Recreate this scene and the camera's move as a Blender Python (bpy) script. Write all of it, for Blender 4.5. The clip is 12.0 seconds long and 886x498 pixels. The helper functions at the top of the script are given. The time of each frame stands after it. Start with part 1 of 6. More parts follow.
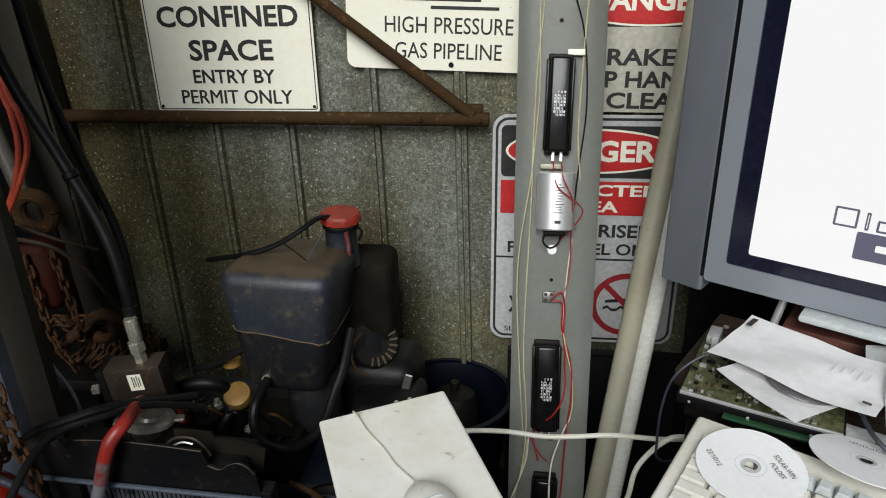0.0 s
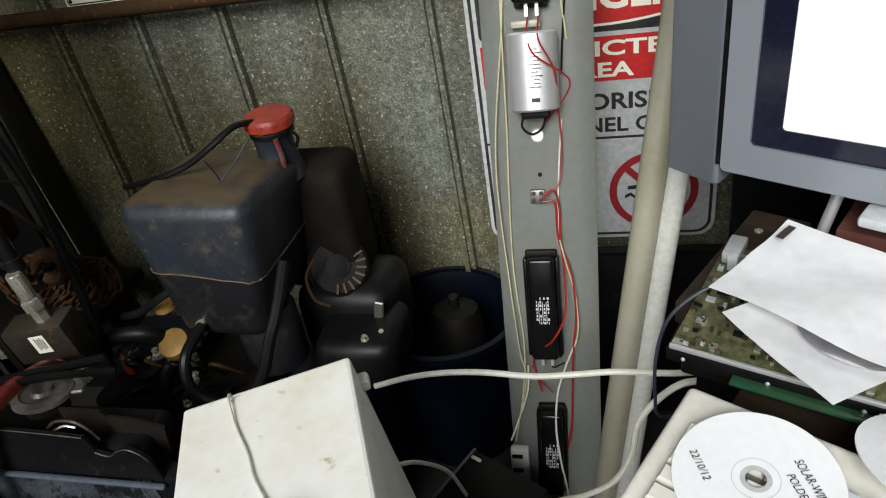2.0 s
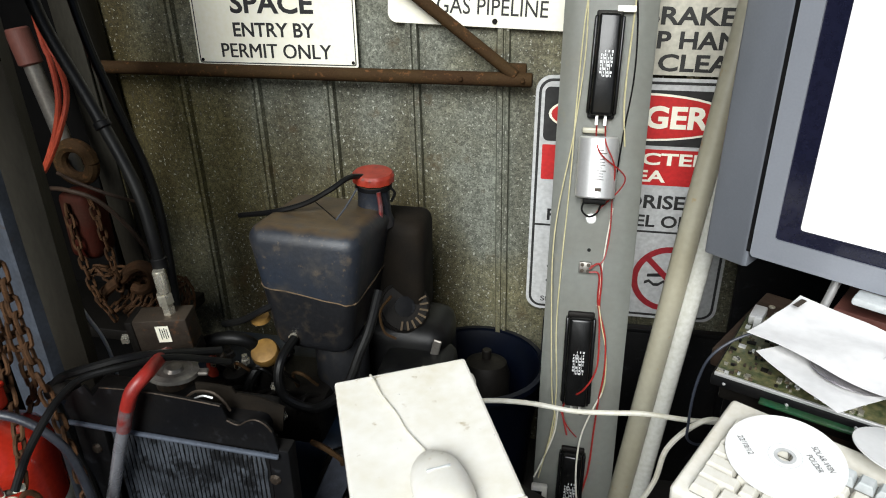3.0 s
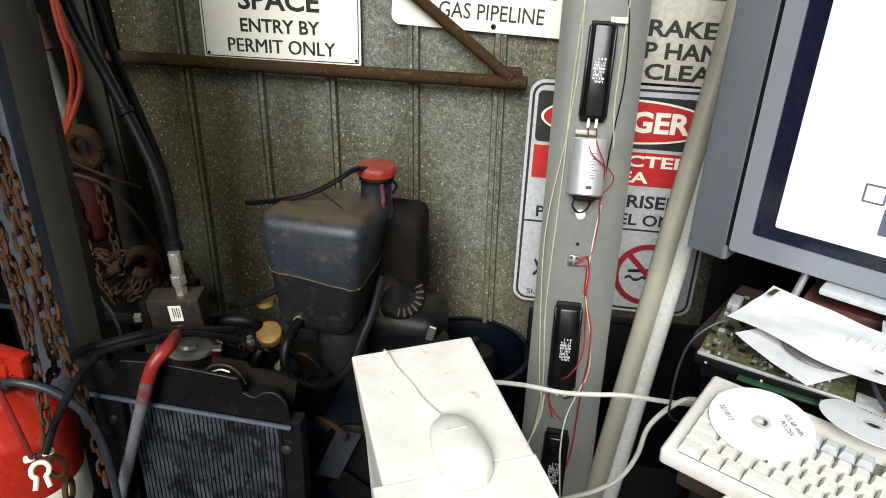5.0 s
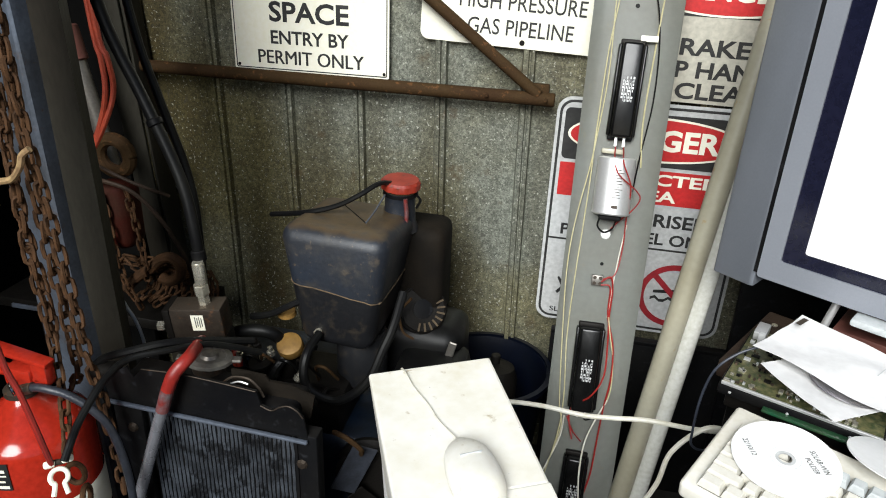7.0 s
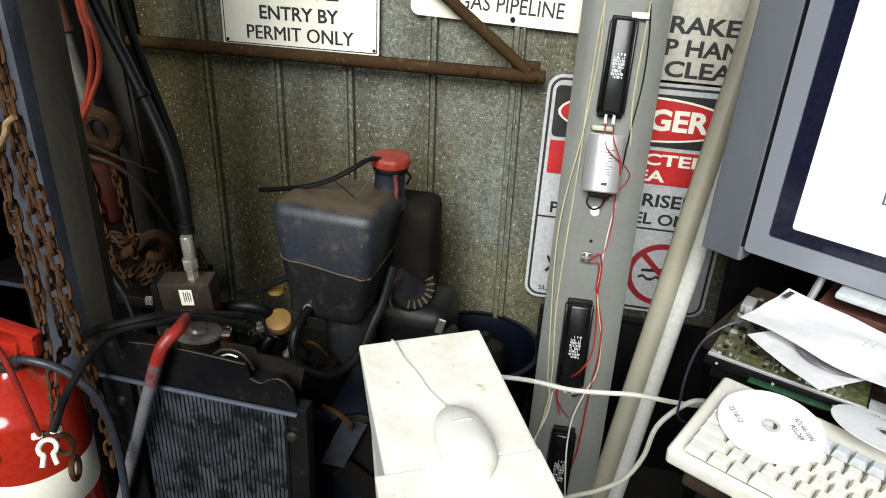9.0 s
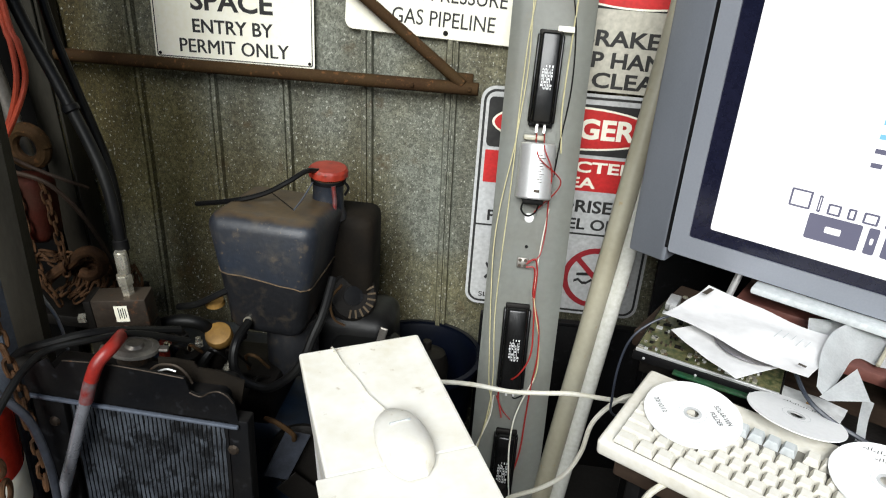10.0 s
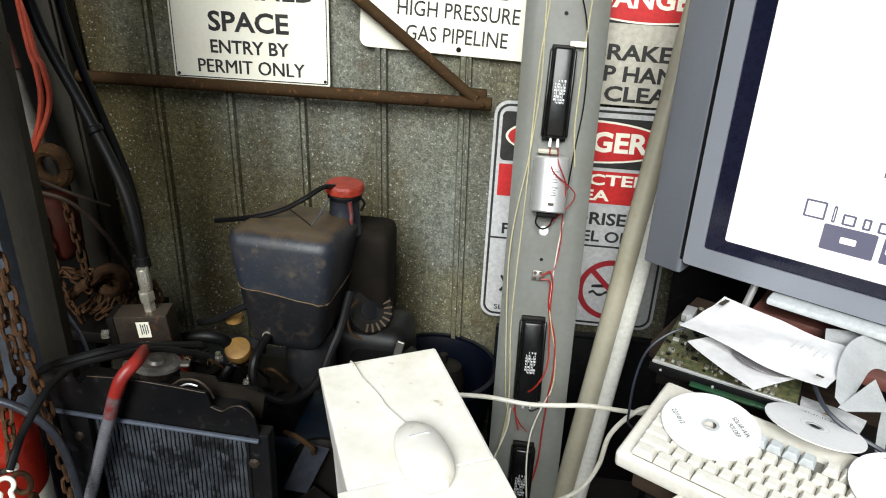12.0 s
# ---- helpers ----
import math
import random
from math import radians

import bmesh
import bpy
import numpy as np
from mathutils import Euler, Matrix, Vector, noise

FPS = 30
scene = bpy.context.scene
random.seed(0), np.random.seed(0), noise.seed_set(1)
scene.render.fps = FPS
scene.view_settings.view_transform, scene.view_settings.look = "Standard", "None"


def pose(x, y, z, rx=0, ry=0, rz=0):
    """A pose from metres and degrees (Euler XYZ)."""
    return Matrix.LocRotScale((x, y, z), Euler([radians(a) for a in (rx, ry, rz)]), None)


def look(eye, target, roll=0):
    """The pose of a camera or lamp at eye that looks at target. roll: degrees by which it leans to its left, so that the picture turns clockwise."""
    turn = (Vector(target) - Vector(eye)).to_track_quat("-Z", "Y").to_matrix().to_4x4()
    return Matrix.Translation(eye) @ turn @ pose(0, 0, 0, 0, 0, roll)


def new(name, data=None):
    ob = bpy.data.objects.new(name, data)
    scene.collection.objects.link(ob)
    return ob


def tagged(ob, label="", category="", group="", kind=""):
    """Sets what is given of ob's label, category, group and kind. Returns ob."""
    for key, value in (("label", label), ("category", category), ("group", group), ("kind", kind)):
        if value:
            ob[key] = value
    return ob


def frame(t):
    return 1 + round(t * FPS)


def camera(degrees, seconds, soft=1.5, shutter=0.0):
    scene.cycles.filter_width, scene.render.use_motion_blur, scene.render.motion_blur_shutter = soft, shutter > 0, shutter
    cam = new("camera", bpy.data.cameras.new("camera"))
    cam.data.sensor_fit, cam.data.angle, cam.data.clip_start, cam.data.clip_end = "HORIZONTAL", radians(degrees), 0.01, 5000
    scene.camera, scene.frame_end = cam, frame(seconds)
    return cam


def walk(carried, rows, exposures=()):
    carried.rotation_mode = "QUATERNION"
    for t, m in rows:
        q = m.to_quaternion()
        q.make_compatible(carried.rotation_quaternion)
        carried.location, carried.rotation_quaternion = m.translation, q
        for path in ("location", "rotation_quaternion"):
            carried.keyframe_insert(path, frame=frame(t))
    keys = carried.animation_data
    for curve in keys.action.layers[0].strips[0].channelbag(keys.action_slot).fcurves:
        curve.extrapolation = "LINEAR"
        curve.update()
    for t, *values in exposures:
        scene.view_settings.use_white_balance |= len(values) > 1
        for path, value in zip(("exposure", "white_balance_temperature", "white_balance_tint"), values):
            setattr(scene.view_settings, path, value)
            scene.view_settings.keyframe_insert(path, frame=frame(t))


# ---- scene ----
cam = camera(66.0, 12.0, 1.0, 0.5)
PATH = [
    (0, (0.13, -0.002, 1.343), (-0.091, 1.833, 0.578), -0.9),
    (0.5, (0.132, -0.004, 1.339), (-0.117, 1.819, 0.554), -1.3),
    (1, (0.171, 0.05, 1.316), (0.029, 1.836, 0.428), -5.5),
    (1.5, (0.259, 0.266, 1.248), (-0.129, 1.905, 0.169), -8.5),
    (2, (0.297, 0.307, 1.255), (-0.16, 1.932, 0.181), -10.0),
    (2.5, (0.231, 0.185, 1.29), (-0.213, 1.891, 0.346), -4.6),
    (3, (0.159, 0.038, 1.32), (-0.202, 1.812, 0.47), -0.5),
    (5, (0.114, -0.054, 1.333), (-0.157, 1.738, 0.488), 2.1),
    (5.5, (0.108, -0.048, 1.331), (-0.213, 1.731, 0.476), 2.4),
    (6, (0.107, -0.032, 1.328), (-0.242, 1.74, 0.468), 1.6),
    (6.5, (0.103, -0.031, 1.327), (-0.257, 1.741, 0.471), 1.5),
    (7, (0.119, -0.04, 1.345), (-0.23, 1.748, 0.519), 2.6),
    (9, (0.119, -0.05, 1.325), (-0.192, 1.73, 0.466), 3.3),
    (9.5, (0.132, -0.057, 1.329), (-0.077, 1.726, 0.446), 3.1),
    (10, (0.136, -0.074, 1.329), (-0.021, 1.745, 0.512), 3.9),
    (10.5, (0.132, -0.084, 1.341), (-0.001, 1.747, 0.548), 3.1),
    (11, (0.131, -0.083, 1.337), (0.023, 1.755, 0.556), 4.2),
    (11.5, (0.132, -0.081, 1.335), (-0.02, 1.745, 0.534), 3.2),
    (12, (0.132, -0.086, 1.337), (-0.067, 1.743, 0.551), 2.8),
]
EXPOSURES = [(0, -0.06), (1.0, 0.04), (2.0, 0.24), (2.5, 0.45), (3.0, 0.57), (12.0, 0.63)]
walk(cam, [(t, look(eye, target, roll)) for t, eye, target, roll in PATH], EXPOSURES)

# ---- light ----
world = bpy.data.worlds.new("world")
scene.world = world
world.use_nodes = True
wn = world.node_tree
sky = wn.nodes.new("ShaderNodeTexSky")
sky.sky_type, sky.sun_disc = "NISHITA", False
sky.sun_elevation, sky.sun_rotation = radians(35.3), radians(185.1)
wn.links.new(sky.outputs[0], wn.nodes["Background"].inputs[0])
wn.nodes["Background"].inputs[1].default_value = 0.048
sun = new("sun", bpy.data.lights.new("sun", "SUN"))
sun.data.energy, sun.data.angle, sun.data.color = 3.5, radians(32), (0.96, 0.985, 0.98)
sun.matrix_world = look((-0.18, -2.0, 1.42), (0, 0, 0))


# ---- materials ----
def rgb(c):
    return (c[0], c[1], c[2], 1.0)


def mat(name, col, rough=0.5, metal=0.0, alt=None, scale=8.0, mix=0.5, bump=0.1, grain=120.0, stretch=(1, 1, 1), spec=0.5, coords="Object", fine=0.35):
    """A surface of two mixed colours: broad stains and fine grain, with a little relief."""
    m = bpy.data.materials.new(name)
    m.use_nodes = True
    nt = m.node_tree
    b = nt.nodes["Principled BSDF"]
    tc = nt.nodes.new("ShaderNodeTexCoord")
    mp = nt.nodes.new("ShaderNodeMapping")
    mp.inputs["Scale"].default_value = stretch
    nt.links.new(tc.outputs[coords], mp.inputs[0])
    n1 = nt.nodes.new("ShaderNodeTexNoise")
    n1.inputs["Scale"].default_value, n1.inputs["Detail"].default_value = scale, 6
    n2 = nt.nodes.new("ShaderNodeTexNoise")
    n2.inputs["Scale"].default_value, n2.inputs["Detail"].default_value = grain, 3
    nt.links.new(mp.outputs[0], n1.inputs[0])
    nt.links.new(mp.outputs[0], n2.inputs[0])
    ramp = nt.nodes.new("ShaderNodeValToRGB")
    ramp.color_ramp.elements[0].position, ramp.color_ramp.elements[1].position = 0.5 - 0.25 * (1 - mix) - 0.05, 0.75
    alt = alt or tuple(0.6 * c for c in col)
    ramp.color_ramp.elements[0].color, ramp.color_ramp.elements[1].color = rgb(col), rgb(alt)
    nt.links.new(n1.outputs[0], ramp.inputs[0])
    mx = nt.nodes.new("ShaderNodeMix")
    mx.data_type, mx.blend_type = "RGBA", "OVERLAY"
    mx.inputs[0].default_value = fine
    nt.links.new(ramp.outputs[0], mx.inputs[6])
    nt.links.new(n2.outputs[0], mx.inputs[7])
    nt.links.new(mx.outputs[2], b.inputs["Base Color"])
    rr = nt.nodes.new("ShaderNodeMapRange")
    rr.inputs[3].default_value, rr.inputs[4].default_value = max(0.03, rough - 0.12), min(1, rough + 0.15)
    nt.links.new(n1.outputs[0], rr.inputs[0])
    nt.links.new(rr.outputs[0], b.inputs["Roughness"])
    b.inputs["Metallic"].default_value = metal
    b.inputs["Specular IOR Level"].default_value = spec
    if bump:
        bp = nt.nodes.new("ShaderNodeBump")
        bp.inputs["Strength"].default_value, bp.inputs["Distance"].default_value = bump, 0.002
        nt.links.new(n2.outputs[0], bp.inputs["Height"])
        nt.links.new(bp.outputs[0], b.inputs["Normal"])
    return m


def galvanised():
    """Spangled zinc sheet: crystal flakes of uneven brightness, browned by age in upright streaks."""
    m = mat("galvanised_sheet", (0.200, 0.202, 0.150), 0.42, 0.35, (0.054, 0.042, 0.016), 4.5, 0.8, 0.25, 240, (1, 1, 0.22))
    nt = m.node_tree
    for n in nt.nodes:
        if n.type == "VALTORGB":
            n.color_ramp.elements[0].position, n.color_ramp.elements[1].position = 0.36, 0.68
    b = nt.nodes["Principled BSDF"]
    tc = nt.nodes.new("ShaderNodeTexCoord")
    for scale, low, high in ((330, 0.62, 1.42), (110, 0.78, 1.28)):
        old = b.inputs["Base Color"].links[0].from_socket
        v, sep, r, mx = nt.nodes.new("ShaderNodeTexVoronoi"), nt.nodes.new("ShaderNodeSeparateColor"), nt.nodes.new("ShaderNodeMapRange"), nt.nodes.new("ShaderNodeVectorMath")
        v.inputs["Scale"].default_value = scale
        nt.links.new(tc.outputs["Object"], v.inputs["Vector"])
        nt.links.new(v.outputs["Color"], sep.inputs[0])
        r.inputs[3].default_value, r.inputs[4].default_value = low, high
        nt.links.new(sep.outputs[0], r.inputs[0])
        mx.operation = "SCALE"
        nt.links.new(old, mx.inputs[0])
        nt.links.new(r.outputs[0], mx.inputs["Scale"])
        nt.links.new(mx.outputs[0], b.inputs["Base Color"])
    broad, tint, mx = nt.nodes.new("ShaderNodeTexNoise"), nt.nodes.new("ShaderNodeValToRGB"), nt.nodes.new("ShaderNodeMix")
    broad.inputs["Scale"].default_value, broad.inputs["Detail"].default_value = 2.1, 4
    nt.links.new(tc.outputs["Object"], broad.inputs[0])
    tint.color_ramp.elements[0].position, tint.color_ramp.elements[1].position = 0.38, 0.62
    tint.color_ramp.elements[0].color, tint.color_ramp.elements[1].color = (0.86, 0.76, 0.50, 1), (1.0, 1.04, 1.16, 1)
    nt.links.new(broad.outputs[0], tint.inputs[0])
    mx.data_type, mx.blend_type = "RGBA", "MULTIPLY"
    mx.inputs[0].default_value = 1.0
    nt.links.new(b.inputs["Base Color"].links[0].from_socket, mx.inputs[6])
    nt.links.new(tint.outputs[0], mx.inputs[7])
    nt.links.new(mx.outputs[2], b.inputs["Base Color"])
    flake, mask, mx = nt.nodes.new("ShaderNodeTexNoise"), nt.nodes.new("ShaderNodeMapRange"), nt.nodes.new("ShaderNodeMix")
    flake.inputs["Scale"].default_value, flake.inputs["Detail"].default_value = 150, 2
    nt.links.new(tc.outputs["Object"], flake.inputs[0])
    mask.inputs[1].default_value, mask.inputs[2].default_value, mask.inputs[4].default_value = 0.63, 0.70, 0.75
    nt.links.new(flake.outputs[0], mask.inputs[0])
    mx.data_type = "RGBA"
    old = b.inputs["Base Color"].links[0].from_socket
    nt.links.new(mask.outputs[0], mx.inputs[0])
    nt.links.new(old, mx.inputs[6])
    mx.inputs[7].default_value = (0.62, 0.62, 0.54, 1)
    nt.links.new(mx.outputs[2], b.inputs["Base Color"])
    return m


def speckled(m, col, scale, low, high, amount=1.0):
    """Small spots of another colour over a surface: chips, splashes, rust."""
    nt = m.node_tree
    b = nt.nodes["Principled BSDF"]
    old = b.inputs["Base Color"].links[0].from_socket
    tc = nt.nodes.new("ShaderNodeTexCoord")
    n = nt.nodes.new("ShaderNodeTexNoise")
    n.inputs["Scale"].default_value, n.inputs["Detail"].default_value, n.inputs["Roughness"].default_value = scale, 4, 0.6
    nt.links.new(tc.outputs["Object"], n.inputs[0])
    r = nt.nodes.new("ShaderNodeMapRange")
    r.inputs[1].default_value, r.inputs[2].default_value, r.inputs[3].default_value, r.inputs[4].default_value = low, high, 0.0, amount
    nt.links.new(n.outputs[0], r.inputs[0])
    mx = nt.nodes.new("ShaderNodeMix")
    mx.data_type = "RGBA"
    nt.links.new(r.outputs[0], mx.inputs[0])
    nt.links.new(old, mx.inputs[6])
    mx.inputs[7].default_value = rgb(col)
    nt.links.new(mx.outputs[2], b.inputs["Base Color"])
    return m


def glow(name, col, power):
    m = bpy.data.materials.new(name)
    m.use_nodes = True
    b = m.node_tree.nodes["Principled BSDF"]
    b.inputs["Base Color"].default_value = (0.02, 0.02, 0.02, 1)
    b.inputs["Roughness"].default_value = 0.12
    b.inputs["Emission Color"].default_value = rgb(col)
    b.inputs["Emission Strength"].default_value = power
    return m


GALV = galvanised()
RUST = mat("rusty_steel", (0.047, 0.027, 0.010), 0.8, 0.1, (0.04, 0.02, 0.009), 14, 0.6, 0.5, 260, spec=0.15)
CHAINRUST = mat("chain_rust", (0.10, 0.048, 0.021), 0.75, 0.2, (0.032, 0.017, 0.009), 30, 0.6, 0.4, 300, spec=0.22)
# Weathered brown, darkened to carry the shade on the channel post's right faces too.
POSTBROWN = mat("weathered_dim_post_steel", (0.038, 0.035, 0.027), 0.55, 0.25, (0.020, 0.016, 0.011), 7, 0.6, 0.25, 160, (1, 1, 0.3), spec=0.25)
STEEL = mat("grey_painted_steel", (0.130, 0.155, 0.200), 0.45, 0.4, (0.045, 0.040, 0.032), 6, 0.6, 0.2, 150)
DARKSTEEL = mat("dirty_steel", (0.011, 0.0095, 0.008), 0.55, 0.4, (0.006, 0.005, 0.004), 12, 0.6, 0.3, 180, spec=0.25)
BLOCK = mat("worn_block", (0.060, 0.047, 0.036), 0.5, 0.5, (0.026, 0.019, 0.014), 20, 0.6, 0.3, 220, spec=0.3)
PLATED = mat("zinc_plated", (0.66, 0.63, 0.53), 0.26, 0.75, (0.45, 0.41, 0.31), 40, 0.5, 0.1, 200)
SILVER = mat("dull_aluminium", (0.86, 0.86, 0.85), 0.38, 0.7, (0.72, 0.72, 0.71), 15, 0.5, 0.05, 200)
DULLCAP = mat("dull_pressed_metal", (0.21, 0.20, 0.18), 0.42, 0.6, (0.16, 0.14, 0.12), 30, 0.5, 0.2, 160)
CHROME = mat("chrome", (0.85, 0.85, 0.85), 0.12, 1.0, (0.7, 0.7, 0.7), 12, 0.5, 0.0)
SIGNWHITE = mat("sign_enamel", (0.91, 0.89, 0.76), 0.4, 0, (0.85, 0.81, 0.66), 5, 0.4, 0.03, 90)
SIGNBEIGE = mat("sign_faded", (0.48, 0.46, 0.39), 0.45, 0, (0.41, 0.385, 0.31), 5, 0.4, 0.03, 90)
SIGNGREY = mat("sign_aluminium", (0.53, 0.54, 0.54), 0.4, 0.05, (0.46, 0.46, 0.45), 5, 0.4, 0.03, 90)
INK = mat("black_ink", (0.015, 0.015, 0.015), 0.5, 0, (0.03, 0.03, 0.028), 30, 0.5, 0)
REDINK = mat("red_ink", (0.55, 0.025, 0.025), 0.45, 0, (0.42, 0.02, 0.02), 10, 0.5, 0)
DARKRED = mat("dark_red_ink", (0.32, 0.02, 0.03), 0.45, 0, (0.25, 0.02, 0.02), 10, 0.5, 0)
BATTENWHITE = mat("batten_enamel", (0.33, 0.345, 0.315), 0.38, 0, (0.29, 0.29, 0.25), 6, 0.5, 0.03, 80, fine=0.1)
CREAM = mat("yellowed_plastic", (0.37, 0.35, 0.27), 0.35, 0, (0.30, 0.275, 0.195), 7, 0.5, 0.03, 90, fine=0.12)
# Whiter than the yellowed half of the fitting: its lit side, painted in.
TUBEWHITE = mat("fitting_lit_white", (0.64, 0.64, 0.59), 0.15, 0, (0.56, 0.55, 0.49), 6, 0.5, 0)
BLACKGLOSS = mat("black_resin", (0.004, 0.004, 0.004), 0.2, 0, (0.008, 0.008, 0.008), 25, 0.5, 0.05, spec=0.3)
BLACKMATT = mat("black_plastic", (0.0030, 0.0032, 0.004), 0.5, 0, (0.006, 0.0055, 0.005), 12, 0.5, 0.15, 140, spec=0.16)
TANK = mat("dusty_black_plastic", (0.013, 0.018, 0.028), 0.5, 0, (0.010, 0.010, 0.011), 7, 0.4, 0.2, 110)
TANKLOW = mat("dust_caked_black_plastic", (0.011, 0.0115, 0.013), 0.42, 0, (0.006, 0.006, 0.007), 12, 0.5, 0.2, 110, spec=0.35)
SEAMDUST = mat("crusty_tan_dust", (0.16, 0.105, 0.055), 0.85, 0, (0.04, 0.030, 0.02), 40, 0.5, 0.4, 200)
FLAP = mat("brown_dusty_sheet", (0.012, 0.009, 0.006), 0.8, 0, (0.006, 0.005, 0.004), 14, 0.5, 0.3, 160, spec=0.12)
HOSEGREY = mat("grey_ribbed_hose", (0.035, 0.040, 0.052), 0.4, 0, (0.02, 0.022, 0.028), 60, 0.5, 0.3, 200)
WORNRED = mat("worn_red_sleeve", (0.19, 0.022, 0.018), 0.45, 0.2, (0.14, 0.12, 0.125), 60, 0.6, 0.4, 300)
TANSLOT = mat("tan_dust", (0.10, 0.07, 0.038), 0.8, 0, (0.05, 0.035, 0.02), 30, 0.5, 0.2)
RIBBON = mat("grey_ribbon_plastic", (0.72, 0.74, 0.74), 0.45, 0, (0.62, 0.63, 0.63), 30, 0.5, 0.05, 300)
RUBBER = mat("black_rubber", (0.004, 0.004, 0.0045), 0.42, 0, (0.007, 0.007, 0.006), 20, 0.5, 0.1, spec=0.2)
REDCAP = mat("red_plastic", (0.29, 0.028, 0.012), 0.45, 0, (0.20, 0.020, 0.012), 30, 0.5, 0.1)
REDPAINT = mat("red_gloss_paint", (0.43, 0.026, 0.012), 0.13, 0, (0.33, 0.020, 0.010), 7, 0.45, 0.02)
REDHOSE = mat("red_sleeve", (0.30, 0.021, 0.014), 0.42, 0, (0.15, 0.012, 0.010), 20, 0.5, 0.1)
BRAID = mat("braided_steel", (0.33, 0.34, 0.375), 0.25, 0.6, (0.24, 0.245, 0.27), 40, 0.6, 0.12, 420, fine=0.15)
ORANGE = mat("orange_cable", (0.42, 0.065, 0.03), 0.5, 0, (0.28, 0.04, 0.022), 20, 0.5, 0.05)
BRASS = mat("ochre_cap", (0.34, 0.19, 0.045), 0.5, 0.3, (0.2, 0.11, 0.03), 25, 0.5, 0.2)
CASEWHITE = mat("case_enamel", (0.93, 0.92, 0.88), 0.4, 0, (0.78, 0.74, 0.62), 11, 0.25, 0.06, 70)
IVORY = mat("ivory_plastic", (0.84, 0.82, 0.755), 0.4, 0, (0.65, 0.61, 0.50), 8, 0.4, 0.03, 120)
KEYTOP = mat("key_plastic", (0.73, 0.71, 0.64), 0.42, 0, (0.64, 0.61, 0.53), 30, 0.4, 0.02)
HOISTRED = mat("rusted_red_paint", (0.045, 0.007, 0.004), 0.65, 0.1, (0.04, 0.018, 0.012), 16, 0.6, 0.3, 160, spec=0.1)
HOOKYELLOW = mat("worn_yellow_paint", (0.52, 0.36, 0.17), 0.55, 0.1, (0.12, 0.055, 0.03), 40, 0.8, 0.3, 200)
# Darker than the case plastic: shade between the keys is put into this colour.
KEYWELLSHADE = mat("key_well_shaded_plastic", (0.22, 0.21, 0.18), 0.6, 0, (0.16, 0.15, 0.125), 30, 0.5, 0)
KEYGREY = mat("grey_key_plastic", (0.55, 0.58, 0.58), 0.42, 0, (0.48, 0.50, 0.50), 30, 0.4, 0.02)
MONGREY = mat("monitor_grey", (0.20, 0.215, 0.245), 0.38, 0.1, (0.175, 0.19, 0.215), 5, 0.5, 0.04, 300, fine=0.08)
MONLIGHT = mat("bezel_silver_grey", (0.27, 0.285, 0.32), 0.32, 0.2, (0.23, 0.245, 0.275), 5, 0.5, 0.04, 300, fine=0.08)
MONDARK = mat("screen_mask", (0.008, 0.009, 0.022), 0.12, 0, (0.012, 0.012, 0.026), 5, 0.5, 0)
PAPER = mat("white_paper", (0.74, 0.735, 0.73), 0.7, 0, (0.66, 0.655, 0.65), 6, 0.4, 0.06, 60)
DISC = mat("disc_white", (0.85, 0.85, 0.84), 0.3, 0, (0.80, 0.80, 0.79), 8, 0.4, 0)
DISCFACE = mat("disc_foil", (0.75, 0.72, 0.68), 0.15, 0.9, (0.62, 0.60, 0.66), 12, 0.5, 0)
PCB = mat("circuit_board", (0.030, 0.045, 0.018), 0.4, 0, (0.17, 0.15, 0.07), 110, 0.6, 0.3, 400)
GREENPCB = mat("green_board", (0.012, 0.085, 0.038), 0.35, 0, (0.03, 0.05, 0.02), 40, 0.5, 0.1)
WOOD = mat("dark_brown_wood", (0.05, 0.032, 0.022), 0.6, 0, (0.022, 0.015, 0.011), 6, 0.6, 0.25, 90, (1, 8, 1), spec=0.2)
REDWOOD = mat("red_brown_board", (0.15, 0.052, 0.038), 0.55, 0, (0.105, 0.037, 0.029), 6, 0.5, 0.15, 90, (1, 6, 1))
BLUEDRUM = mat("dark_blue_plastic", (0.0015, 0.003, 0.009), 0.4, 0, (0.002, 0.003, 0.006), 9, 0.5, 0.08, spec=0.2)
BLUEPAINT = mat("dirty_blue_paint", (0.007, 0.016, 0.034), 0.45, 0.1, (0.005, 0.006, 0.006), 18, 0.6, 0.25)
CORE = mat("radiator_core", (0.16, 0.18, 0.21), 0.45, 0.5, (0.02, 0.022, 0.026), 22, 0.6, 0.5, 200)
WHITEWIRE = mat("cream_cable", (0.72, 0.70, 0.62), 0.45, 0, (0.62, 0.59, 0.48), 14, 0.5, 0)
YELLOWWIRE = mat("yellowed_wire", (0.55, 0.50, 0.30), 0.45, 0, (0.45, 0.40, 0.22), 14, 0.5, 0)
REDWIRE = mat("red_wire", (0.33, 0.018, 0.014), 0.4, 0, (0.24, 0.016, 0.012), 14, 0.5, 0)
GREYCABLE = mat("blue_grey_cable", (0.035, 0.042, 0.058), 0.45, 0, (0.025, 0.03, 0.04), 14, 0.5, 0)
CONCRETE = mat("oily_concrete", (0.024, 0.021, 0.018), 0.9, 0, (0.014, 0.012, 0.010), 4, 0.6, 0.4, 80)
EARTH = mat("dry_ground", (0.28, 0.24, 0.18), 0.9, 0, (0.20, 0.17, 0.12), 2, 0.5, 0.4, 40)
# Near-black for surfaces that are added only to keep light away or dark.
SHADEBLACK = mat("shade_black", (0.005, 0.0045, 0.004), 0.95, 0, (0.003, 0.003, 0.003), 4, 0.5, 0.3, 60, spec=0.08)
